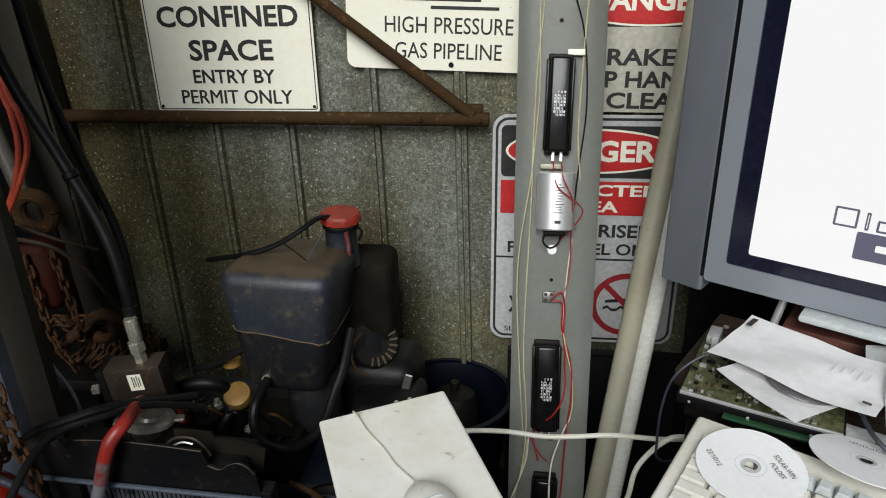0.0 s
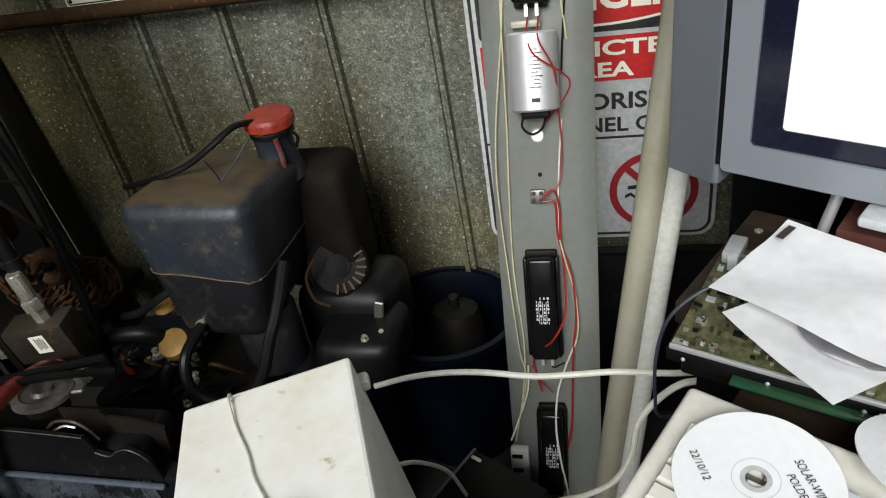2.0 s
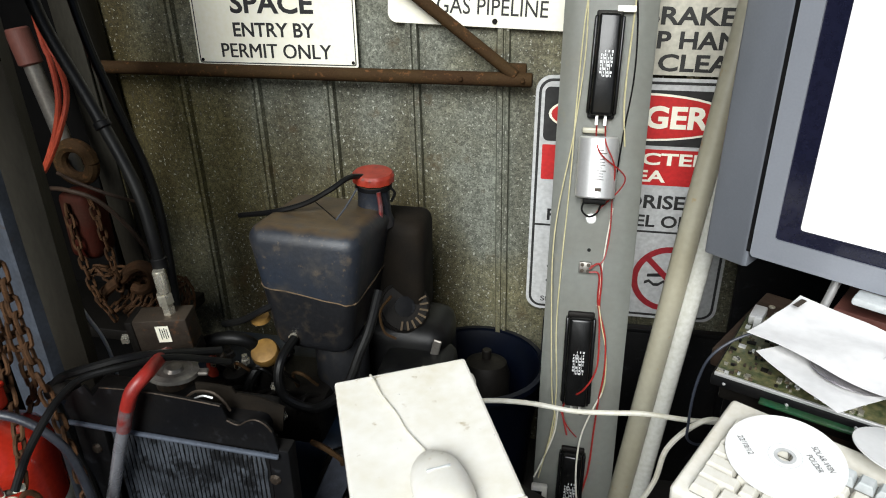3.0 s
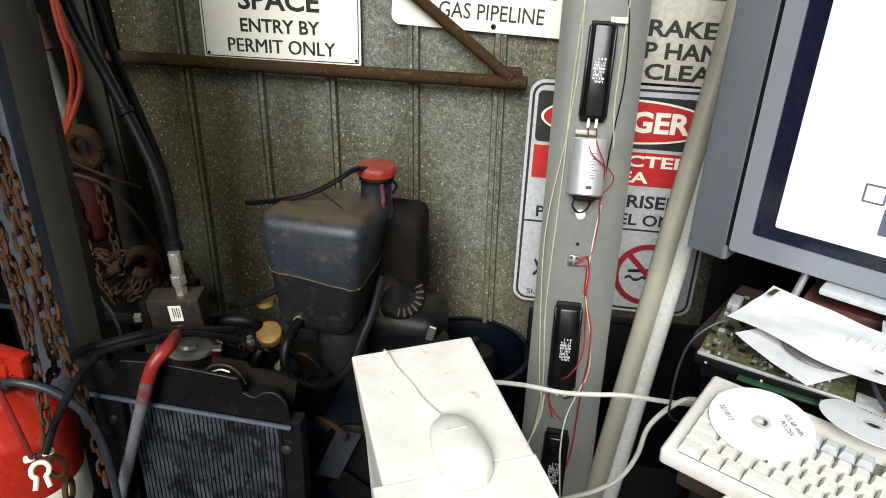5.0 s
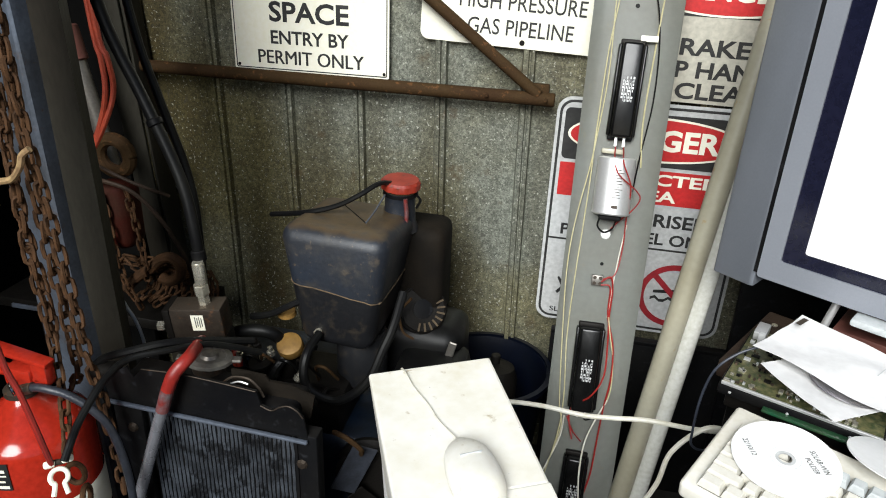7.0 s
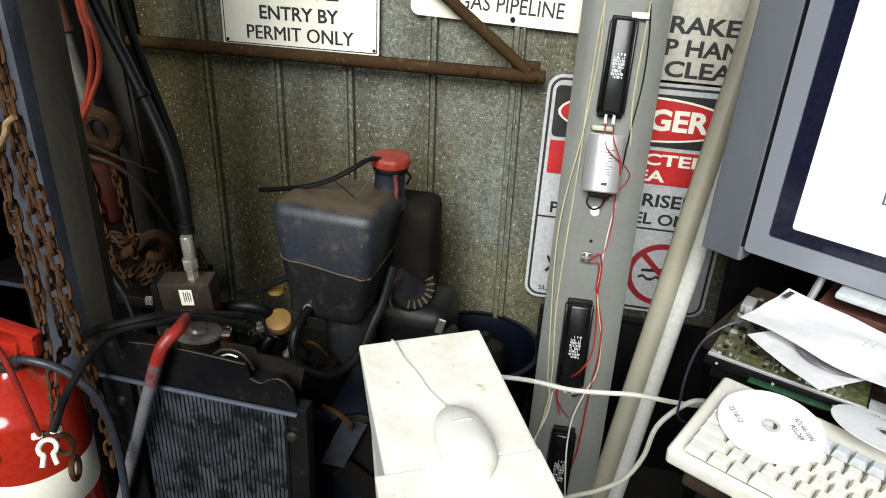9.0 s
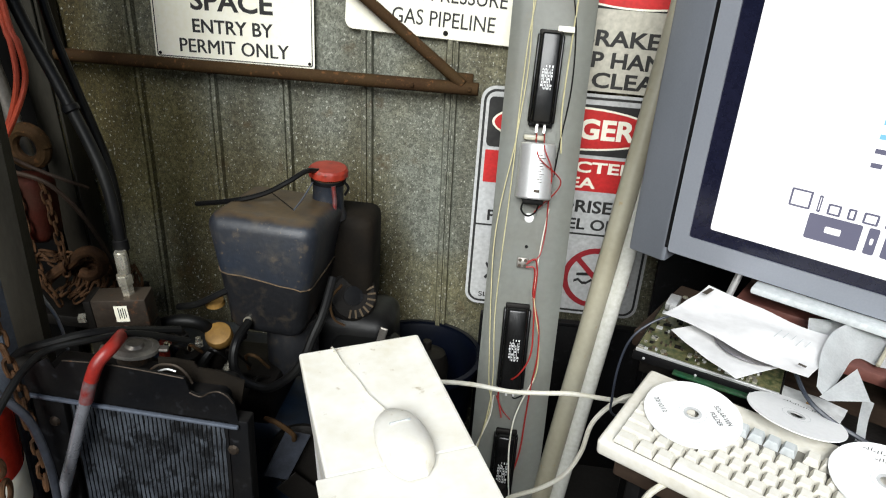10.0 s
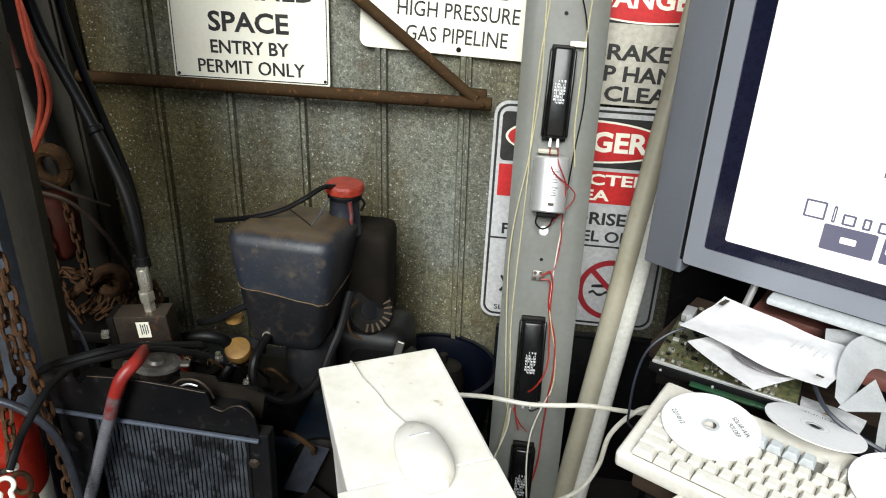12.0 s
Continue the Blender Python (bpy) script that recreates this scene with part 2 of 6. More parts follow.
SCREEN = glow("lit_screen", (1.0, 1.0, 1.0), 0.95)
SCREENGREY = glow("screen_slate_shape", (0.16, 0.16, 0.24), 0.7)
SCREENBLUE = glow("screen_blue_shape", (0.25, 0.62, 0.85), 0.75)


speckled(GALV, (0.10, 0.065, 0.03), 14, 0.60, 0.72, 0.7)
speckled(GALV, (0.09, 0.085, 0.07), 60, 0.60, 0.70, 0.6)
speckled(CASEWHITE, (0.42, 0.34, 0.20), 26, 0.66, 0.72, 0.8)
speckled(CASEWHITE, (0.10, 0.08, 0.06), 70, 0.70, 0.74, 0.8)
speckled(BATTENWHITE, (0.38, 0.34, 0.24), 18, 0.62, 0.75, 0.6)
speckled(CREAM, (0.35, 0.25, 0.12), 40, 0.66, 0.72, 0.7)
speckled(SIGNWHITE, (0.40, 0.34, 0.24), 45, 0.70, 0.76, 0.6)
speckled(TANK, (0.10, 0.075, 0.05), 30, 0.62, 0.74, 0.5)
def dusty(m, col, low=0.55, high=0.95, amount=0.9):
    """Loose dust settled on whatever faces up, broken by a noise."""
    nt = m.node_tree
    b = nt.nodes["Principled BSDF"]
    old = b.inputs["Base Color"].links[0].from_socket
    g, tc, n = nt.nodes.new("ShaderNodeNewGeometry"), nt.nodes.new("ShaderNodeTexCoord"), nt.nodes.new("ShaderNodeTexNoise")
    sep, add = nt.nodes.new("ShaderNodeSeparateXYZ"), nt.nodes.new("ShaderNodeMath")
    n.inputs["Scale"].default_value, n.inputs["Detail"].default_value = 22, 5
    nt.links.new(tc.outputs["Object"], n.inputs[0])
    nt.links.new(g.outputs["Normal"], sep.inputs[0])
    add.operation = "MULTIPLY_ADD"
    add.inputs[1].default_value = 0.7
    nt.links.new(n.outputs[0], add.inputs[0])
    nt.links.new(sep.outputs[2], add.inputs[2])
    r, mx = nt.nodes.new("ShaderNodeMapRange"), nt.nodes.new("ShaderNodeMix")
    r.inputs[1].default_value, r.inputs[2].default_value, r.inputs[3].default_value, r.inputs[4].default_value = low + 0.35, high + 0.35, 0.0, amount
    nt.links.new(add.outputs[0], r.inputs[0])
    mx.data_type = "RGBA"
    nt.links.new(r.outputs[0], mx.inputs[0])
    nt.links.new(old, mx.inputs[6])
    mx.inputs[7].default_value = rgb(col)
    nt.links.new(mx.outputs[2], b.inputs["Base Color"])
    return m


dusty(TANK, (0.085, 0.055, 0.024), 0.72, 1.0, 0.9)
speckled(TANK, (0.045, 0.040, 0.034), 22, 0.50, 0.68, 0.6)
speckled(TANK, (0.095, 0.068, 0.044), 90, 0.62, 0.72, 0.6)
speckled(TANKLOW, (0.036, 0.029, 0.021), 40, 0.55, 0.72, 0.6)
dusty(BLACKMATT, (0.016, 0.014, 0.012), 0.65, 1.05, 0.4)
speckled(BLACKMATT, (0.020, 0.021, 0.024), 48, 0.60, 0.72, 0.6)
dusty(BLOCK, (0.085, 0.066, 0.048), 0.5, 1.0, 0.6)
speckled(CASEWHITE, (0.45, 0.36, 0.22), 46, 0.66, 0.76, 0.55)
speckled(REDCAP, (0.12, 0.03, 0.02), 60, 0.62, 0.70, 0.8)
speckled(STEEL, (0.10, 0.06, 0.035), 40, 0.62, 0.72, 0.7)
speckled(BLOCK, (0.16, 0.07, 0.03), 50, 0.58, 0.70, 0.7)
speckled(CORE, (0.012, 0.012, 0.013), 35, 0.50, 0.60, 0.85)
speckled(RUST, (0.17, 0.075, 0.028), 70, 0.58, 0.70, 0.6)


# ---- building helpers ----
def link_mesh(name, bm, material, smooth=True):
    me = bpy.data.meshes.new(name)
    bm.normal_update()
    bm.to_mesh(me)
    bm.free()
    me.materials.append(material)
    if smooth:
        for p in me.polygons:
            p.use_smooth = True
        me.set_sharp_from_angle(angle=radians(35))
    return new(name, me)


def part(name, bm, material, parent=None, label="", smooth=True):
    ob = link_mesh(name, bm, material, smooth)
    if parent:
        ob.parent = parent
    if label:
        ob["label"] = label
    return ob


def thing(name, label, category, m=None, group="", kind=""):
    ob = new(name)
    ob.empty_display_size = 0.05
    if m is not None:
        ob.matrix_world = m
    return tagged(ob, label, category, group, kind)


def box(size, at=(0, 0, 0), bevel=0.0, seg=2, m=None, bm=None):
    bm = bm or bmesh.new()
    made = bmesh.ops.create_cube(bm, size=1.0, matrix=Matrix.Translation(at) @ Matrix.Diagonal((*size, 1)))
    if bevel:
        vs = set(made["verts"])
        es = [e for e in bm.edges if e.verts[0] in vs and e.verts[1] in vs]
        made = bmesh.ops.bevel(bm, geom=es, offset=bevel, segments=seg, profile=0.5, affect="EDGES")
    if m is not None:
        bmesh.ops.transform(bm, matrix=m, verts=bm.verts)
    return bm


def frame_to(a, b):
    a, b = Vector(a), Vector(b)
    return Matrix.Translation(a) @ (b - a).to_track_quat("Z", "Y").to_matrix().to_4x4(), (b - a).length


def lathe(profile, seg=24, m=None, bm=None, caps=True):
    """Turns (radius, height) pairs round the z axis, closed at the ends."""
    bm = bm or bmesh.new()
    rings = []
    for r, z in profile:
        ring = [bm.verts.new((r * math.cos(2 * math.pi * i / seg), r * math.sin(2 * math.pi * i / seg), z)) for i in range(seg)]
        rings.append(ring)
    for a, b in zip(rings, rings[1:]):
        for i in range(seg):
            bm.faces.new((a[i], a[(i + 1) % seg], b[(i + 1) % seg], b[i]))
    if caps:
        bm.faces.new(rings[0][::-1])
        bm.faces.new(rings[-1])
    if m is not None:
        vs = [v for ring in rings for v in ring]
        bmesh.ops.transform(bm, matrix=m, verts=vs)
    return bm


def rod(a, b, r, seg=14, soft=0.0, bm=None):
    m, length = frame_to(a, b)
    soft = soft or r * 0.15
    return lathe([(r - soft, 0), (r, soft), (r, length - soft), (r - soft, length)], seg, m, bm)


def curve_points(points, steps=8):
    ps = [Vector(p) for p in points]
    if len(ps) < 3:
        return ps
    ext = [2 * ps[0] - ps[1]] + ps + [2 * ps[-1] - ps[-2]]
    out = []
    for i in range(1, len(ext) - 2):
        p0, p1, p2, p3 = ext[i - 1:i + 3]
        for k in range(steps):
            t = k / steps
            out.append(0.5 * (2 * p1 + (p2 - p0) * t + (2 * p0 - 5 * p1 + 4 * p2 - p3) * t * t + (3 * p1 - p0 - 3 * p2 + p3) * t ** 3))
    return out + [ps[-1]]


def sweep(points, r, seg=8, steps=8, bm=None, flat=1.0):
    """A round cable or hose through the points."""
    bm = bm or bmesh.new()
    ps = curve_points(points, steps)
    up = Vector((0.31, 0.2, 0.93))
    rings = []
    for i, p in enumerate(ps):
        d = (ps[min(i + 1, len(ps) - 1)] - ps[max(i - 1, 0)]).normalized()
        side = d.cross(up)
        if side.length < 1e-4:
            side = d.cross(Vector((1, 0, 0)))
        side.normalize()
        up = side.cross(d).normalized()
        rings.append([bm.verts.new(p + r * (math.cos(2 * math.pi * k / seg) * side + flat * math.sin(2 * math.pi * k / seg) * up)) for k in range(seg)])
    for a, b in zip(rings, rings[1:]):
        for k in range(seg):
            bm.faces.new((a[k], b[k], b[(k + 1) % seg], a[(k + 1) % seg]))
    bm.faces.new(rings[0])
    bm.faces.new(rings[-1][::-1])
    return bm


def plate(outline, depth, m=None, bm=None):
    """A flat outline in x and y, thickened downwards by depth from z = 0."""
    bm = bm or bmesh.new()
    top = [bm.verts.new((x, y, 0)) for x, y in outline]
    if not depth:
        bm.faces.new(top)
        if m is not None:
            bmesh.ops.transform(bm, matrix=m, verts=top)
        return bm
    low = [bm.verts.new((x, y, -depth)) for x, y in outline]
    n = len(top)
    bm.faces.new(top)
    bm.faces.new(low[::-1])
    for i in range(n):
        bm.faces.new((top[i], low[i], low[(i + 1) % n], top[(i + 1) % n]))
    if m is not None:
        bmesh.ops.transform(bm, matrix=m, verts=top + low)
    return bm


def round_rect(w, h, r, cx=0.0, cy=0.0, seg=6):
    out = []
    for sx, sy, a0 in ((1, 1, 0), (-1, 1, 90), (-1, -1, 180), (1, -1, 270)):
        for k in range(seg + 1):
            a = radians(a0 + 90 * k / seg)
            out.append((cx + sx * (w / 2 - r) + r * math.cos(a), cy + sy * (h / 2 - r) + r * math.sin(a)))
    return out


def oval(w, h, cx=0.0, cy=0.0, seg=40):
    return [(cx + w / 2 * math.cos(2 * math.pi * k / seg), cy + h / 2 * math.sin(2 * math.pi * k / seg)) for k in range(seg)]


def ring_band(outer, inner, depth, m=None):
    """A flat frame between two outlines of equal length."""
    bm = bmesh.new()
    n = len(outer)
    o, i = [bm.verts.new((x, y, 0)) for x, y in outer], [bm.verts.new((x, y, 0)) for x, y in inner]
    ol, il = [bm.verts.new((x, y, -depth)) for x, y in outer], [bm.verts.new((x, y, -depth)) for x, y in inner]
    for k in range(n):
        j = (k + 1) % n
        bm.faces.new((o[k], o[j], i[j], i[k]))
        if not depth:
            continue
        bm.faces.new((o[k], ol[k], ol[j], o[j]))
        bm.faces.new((i[k], i[j], il[j], il[k]))
    if m is not None:
        bmesh.ops.transform(bm, matrix=m, verts=bm.verts)
    return bm


def words(text, cx, base, height, width, bold=0.0, m=None, slant=0.0, thick=0.0006, twin=0.0):
    """Lettering with its capitals of that height, squeezed to that width, centred on cx and standing on base, in x and y."""
    cu = bpy.data.curves.new("lettering", "FONT")
    cu.body, cu.size, cu.offset, cu.resolution_u, cu.shear = text, 1.0, bold, 3, slant
    tmp = bpy.data.objects.new("lettering", cu)
    scene.collection.objects.link(tmp)
    bpy.context.view_layer.update()
    me = bpy.data.meshes.new_from_object(tmp.evaluated_get(bpy.context.evaluated_depsgraph_get()))
    bm = bmesh.new()
    bm.from_mesh(me)
    bpy.data.objects.remove(tmp)
    bpy.data.meshes.remove(me)
    bpy.data.curves.remove(cu)
    xs, ys = [v.co.x for v in bm.verts], [v.co.y for v in bm.verts]
    cap = 0.69 + 2 * bold
    sx, sy = width / (max(xs) - min(xs)), height / cap
    mid = (max(xs) + min(xs)) / 2
    for v in bm.verts:
        v.co = Vector(((v.co.x - mid) * sx + cx, (v.co.y + bold) * sy + base, thick))
    if twin:
        extra = bmesh.ops.duplicate(bm, geom=bm.verts[:] + bm.edges[:] + bm.faces[:])["geom"]
        bmesh.ops.translate(bm, vec=(twin, 0.0004, 0.0002), verts=[g for g in extra if isinstance(g, bmesh.types.BMVert)])
    if m is not None:
        bmesh.ops.transform(bm, matrix=m, verts=bm.verts)
    return bm


def bars(rows, m=None, thick=0.0006):
    """Plain bars (cx, cy, w, h) for writing that cannot be read."""
    bm = bmesh.new()
    for cx, cy, w, h in rows:
        q = [bm.verts.new((cx + sx * w / 2, cy + sy * h / 2, thick)) for sx, sy in ((-1, -1), (1, -1), (1, 1), (-1, 1))]
        bm.faces.new(q)
    if m is not None:
        bmesh.ops.transform(bm, matrix=m, verts=bm.verts)
    return bm


def jitter(bm, amount, scale=8.0):
    for v in bm.verts:
        v.co += amount * noise.noise_vector(v.co * scale)
    return bm


# ---- shed ----
def shed():
    ground = tagged(link_mesh("ground", plate([(-60, -60), (60, -60), (60, 60), (-60, 60)], 0.2, pose(0, 0, -0.06)), EARTH), "dry bare earth outside the open shed", "ground", kind="structure")
    tagged(link_mesh("floor", box((3.80, 3.25, 0.1), (0.475, -0.005, -0.05), 0.005), CONCRETE), "oil-stained dark concrete shed floor", "floor", kind="structure")
    back = thing("wall_back", "old galvanised ribbed sheet-metal shed wall with brown stains", "wall", kind="structure")
    ribs = [-1.405, -1.205, -1.01, -0.806, -0.612, -0.424, -0.215, -0.008, 0.195, 0.395, 0.595, 0.795, 0.995, 1.195, 1.395, 1.595, 1.795, 1.965, 2.135, 2.285]
    for g in range(5):
        four = ribs[4 * g:4 * g + 4]
        bm = bmesh.new()
        prof = [(four[0] - 0.1, 0.0)]
        for c in four:
            prof += [(c - 0.022, 0.0), (c - 0.017, -0.017), (c - 0.006, -0.018), (c - 0.004, -0.011), (c - 0.001, -0.011), (c + 0.001, -0.018), (c + 0.008, -0.017), (c + 0.010, 0.0)]
        prof.append((ribs[4 * g + 4] - 0.1005 if g < 4 else 2.305, 0.0))
        zs = [0.0 + 2.7 * i / 12 for i in range(13)]
        for sgn in (0, 0.0012):
            grid = [[bm.verts.new((x + 0.018 * (1.0 - z), 1.587 + y + sgn + 0.0016 * math.sin(5 * z + 9 * x), z)) for x, y in prof] for z in zs]
            for a, b in zip(grid, grid[1:]):
                for i in range(len(prof) - 1):
                    q = (a[i], a[i + 1], b[i + 1], b[i])
                    bm.faces.new(q if not sgn else q[::-1])
        part("sheet", bm, GALV, back, smooth=False)
    # Unseen side wall, added close in so that it shades the left corner.
    tagged(link_mesh("wall_left_shade", box((0.05, 3.16, 2.7), (-1.40, 0.01, 1.35), 0.004), SHADEBLACK), "near-black side wall, unseen, added to shade the corner", "wall", kind="structure")
    tagged(link_mesh("wall_right", box((0.05, 3.16, 2.7), (2.35, 0.01, 1.35), 0.004), GALV), "galvanised shed side wall", "wall", kind="structure")
    # Unseen roof, added; its front edge decides how much sky reaches the bench.
    tagged(link_mesh("ceiling_added", box((4.2, 0.75, 0.03), (0.3, 1.25, 2.717), 0.004), GALV), "galvanised sheet roof, unseen, its edge placed for the light", "roof", kind="structure")
    # Narrow overhead strip, unseen, added to hold sun off the left side.
    tagged(link_mesh("ceiling_added", box((0.09, 3.16, 0.03), (-1.38, 0.01, 2.750), 0.004), SHADEBLACK), "narrow dark roof strip, unseen, added to shade the left", "roof", kind="structure")
    # Unseen wall behind the camera, added to cut the light from low down.
    tagged(link_mesh("wall_front_shade", box((3.8, 0.06, 0.9), (0.475, -1.602, 0.45), 0.004), SHADEBLACK), "low dark wall, unseen, added across the front to cut low light", "wall", kind="structure")
    # Sheet added to make the shaded corner black; no lining is known here.
    tagged(link_mesh("shade_backdrop", box((0.42, 0.02, 2.7), (-1.27, 1.53, 1.35), 0.004), SHADEBLACK), "near-black sheet added for the shade in the shed corner", "lining", kind="structure")
    rail = thing("wall_rail", "rusty steel tube girt across the shed wall", "rail", kind="structure")
    part("tube", rod((-1.02, 1.535, 1.022), (0.055, 1.535, 1.022), 0.0155), RUST, rail)
    part("weld_lug", box((0.05, 0.014, 0.04), (0.015, 1.553, 1.034), 0.004), RUST, rail)
    for x in (-0.1, 0.035):
        part("bolt", rod((x, 1.523, 1.024), (x, 1.513, 1.024), 0.005, 6), RUST, rail)
    brace = thing("diagonal_brace", "rusty steel tube brace running up to the roof", "brace", kind="structure")
    part("tube", rod((0.018, 1.533, 1.03), (-0.96, 1.533, 1.76), 0.013), RUST, brace)
    up = thing("frame_post", "dark rusted steel angle post against the wall", "post", kind="structure")
    def racked(bm):
        for v in bm.verts:
            v.co.x += 0.07 * (1.02 - v.co.z)
        return bm
    part("flange", racked(box((0.060, 0.008, 2.7), (-1.025, 1.50, 1.35), 0.002)), POSTBROWN, up)
    part("flange", racked(box((0.008, 0.07, 2.7), (-0.991, 1.54, 1.35), 0.002)), POSTBROWN, up)
    return ground


shed()


# ---- signs on the wall ----
def upright(x, y, z, tilt=0.0):
    """The pose of a flat thing whose x runs right and y up on the back wall."""
    return pose(x, y, z, 90, 0, 0) @ pose(0, 0, 0, 0, 0, tilt)


def confined_sign():
    s = thing("warning_sign", "cream enamel sign in black lettering, screwed to the wall", "sign", upright(-0.546, 1.566, 1.03, 0.2))
    part("plate", plate(round_rect(0.40, 0.46, 0.006, 0, 0.23), 0.002), SIGNWHITE, s)
    part("border", ring_band(round_rect(0.391, 0.451, 0.005, 0, 0.23), round_rect(0.386, 0.446, 0.004, 0, 0.23), 0.0, pose(0, 0, 0.0005)), INK, s)
    for text, base, h, w, fat in (("CONFINED", 0.193, 0.046, 0.335, 0.026), ("SPACE", 0.118, 0.047, 0.202, 0.026), ("ENTRY BY", 0.066, 0.032, 0.200, 0.022), ("PERMIT ONLY", 0.0185, 0.032, 0.272, 0.0)):
        part("lettering", words(text, 0.0, base, h, w, fat, twin=0.0 if fat else 0.0016), INK, s, "bold black lettering")
    part("lettering", words("DANGER", 0, 0.30, 0.08, 0.33, 0.03), INK, s, "bold black lettering")
    for x, y in ((-0.188, 0.012), (0.188, 0.012)):
        part("screw", rod((x, y, 0), (x, y, 0.002), 0.004, 10), DARKSTEEL, s)


def pipeline_sign():
    s = thing("pipeline_sign", "cream sign with rounded corners and thin black lettering", "sign", upright(-0.272, 1.566, 1.134, -2.0))
    part("plate", plate(round_rect(0.48, 0.34, 0.02, 0.24, 0.17), 0.002), SIGNWHITE, s)
    for text, base, h, w in (("HIGH PRESSURE", 0.080, 0.034, 0.285), ("GAS PIPELINE", 0.0255, 0.034, 0.240)):
        part("lettering", words(text, 0.230, base, h, w, 0.004), INK, s, "thin black lettering")
    part("lettering", bars([(0.215, 0.151, 0.17, 0.007), (0.265, 0.134, 0.15, 0.007), (0.22, 0.168, 0.20, 0.007), (0.24, 0.21, 0.30, 0.03)]), INK, s, "small black print")
    for x, y in ((0.238, 0.013),):
        part("screw", rod((x, y, 0), (x, y, 0.003), 0.006, 10), DARKSTEEL, s)


def machine_sign():
    s = thing("machine_sign", "faded beige sign with a red oval and black lettering", "sign", upright(0.388, 1.566, 1.035, -0.5))
    part("plate", plate(round_rect(0.42, 0.32, 0.012, 0, 0.16), 0.002), SIGNBEIGE, s)
    part("panel", plate(round_rect(0.40, 0.12, 0.01, 0, 0.243), 0.0, pose(0, 0, 0.0008)), INK, s, "black panel")
    part("oval", plate(oval(0.36, 0.105, 0, 0.236), 0.0, pose(0, 0, 0.0014)), SIGNWHITE, s)
    part("oval", plate(oval(0.35, 0.096, 0, 0.236), 0.0, pose(0, 0, 0.002)), REDINK, s, "red oval")
    part("lettering", words("DANGER", 0, 0.216, 0.042, 0.25, 0.03, pose(0, 0, 0.002)), SIGNWHITE, s, "bold white lettering")
    for text, base, h, w, c in (("BRAKE", 0.102, 0.036, 0.18, -0.024), ("KEEP HANDS", 0.054, 0.036, 0.325, -0.012), ("CLEAR", 0.008, 0.036, 0.185, 0.018)):
        part("lettering", words(text, c, base, h, w, 0.028), INK, s, "bold black lettering")


def restricted_sign():
    s = thing("restricted_sign", "white metal sign with rounded corners, black border and red panels", "sign", upright(0.290, 1.560, 0.447, 0.0))
    w, h = 0.456, 0.583
    part("plate", plate(round_rect(w, h, 0.035, 0, h / 2), 0.002), SIGNGREY, s)
    part("border", ring_band(round_rect(w - 0.014, h - 0.014, 0.03, 0, h / 2), round_rect(w - 0.026, h - 0.026, 0.025, 0, h / 2), 0.0, pose(0, 0, 0.0006)), INK, s)
    part("panel", plate(round_rect(0.415, 0.122, 0.012, 0, 0.497), 0.0, pose(0, 0, 0.0008)), INK, s, "black panel")
    part("oval", plate(oval(0.395, 0.106, 0, 0.499), 0.0, pose(0, 0, 0.0014)), SIGNWHITE, s)
    part("oval", plate(oval(0.383, 0.096, 0, 0.499), 0.0, pose(0, 0, 0.002)), REDINK, s, "red oval")
    part("lettering", words("DANGER", 0, 0.475, 0.05, 0.29, 0.035, pose(0, 0, 0.002)), SIGNWHITE, s, "bold white lettering")
    part("panel", plate(round_rect(0.415, 0.083, 0.002, 0, 0.386), 0.0, pose(0, 0, 0.0008)), REDINK, s, "red panel")
    part("lettering", words("RESTRICTED", 0, 0.392, 0.028, 0.33, 0.028, pose(0, 0, 0.0012)), SIGNWHITE, s, "bold white lettering")
    part("lettering", words("AREA", 0, 0.352, 0.028, 0.14, 0.028, pose(0, 0, 0.0012)), SIGNWHITE, s, "bold white lettering")
    part("lettering", words("AUTHORISED", 0.0, 0.288, 0.033, 0.315, 0.026), INK, s, "black lettering")
    part("lettering", words("PERSONNEL ONLY", 0.005, 0.242, 0.03, 0.385, 0.024), INK, s, "black lettering")
    part("rule", bars([(0, 0.230, 0.43, 0.005), (-0.02, 0.118, 0.004, 0.22)]), INK, s)
    c = (0.108, 0.109)
    part("ring", ring_band(oval(0.172, 0.172, *c), oval(0.142, 0.142, *c), 0.0, pose(0, 0, 0.0012)), DARKRED, s, "dark red ring")
    part("slash", plate([(-0.075, -0.007), (0.075, -0.007), (0.075, 0.007), (-0.075, 0.007)], 0.0, pose(c[0], c[1], 0.0010, 0, 0, -45)), DARKRED, s, "dark red slash")
    wave = [(-0.055 + 0.011 * k, 0.006 * math.sin(k * 1.9) + 0.004) for k in range(11)]
    part("pictogram", plate(wave + [(x, y - 0.008) for x, y in wave[::-1]], 0.0, pose(c[0], c[1] - 0.012, 0.0008)), INK, s)
    part("pictogram", plate([(-0.05, 0.0), (0.0, 0.006), (0.03, 0.02), (0.032, 0.012), (0.004, -0.004), (-0.05, -0.008)], 0.0, pose(c[0], c[1] + 0.012, 0.0008)), INK, s)
    part("pictogram", plate([(-0.014, 0.03), (0, 0.012), (0.012, 0.03), (0.018, 0.024), (0.006, 0.002), (0.016, -0.02), (0.008, -0.022), (-0.002, -0.006), (-0.014, -0.02), (-0.019, -0.014), (-0.006, 0.002), (-0.018, 0.026)], 0.0, pose(-0.163, 0.095, 0.0008)), INK, s)
    part("lettering", words("SLI", -0.178, 0.022, 0.014, 0.028, 0.012), INK, s)


confined_sign(), pipeline_sign(), machine_sign(), restricted_sign()


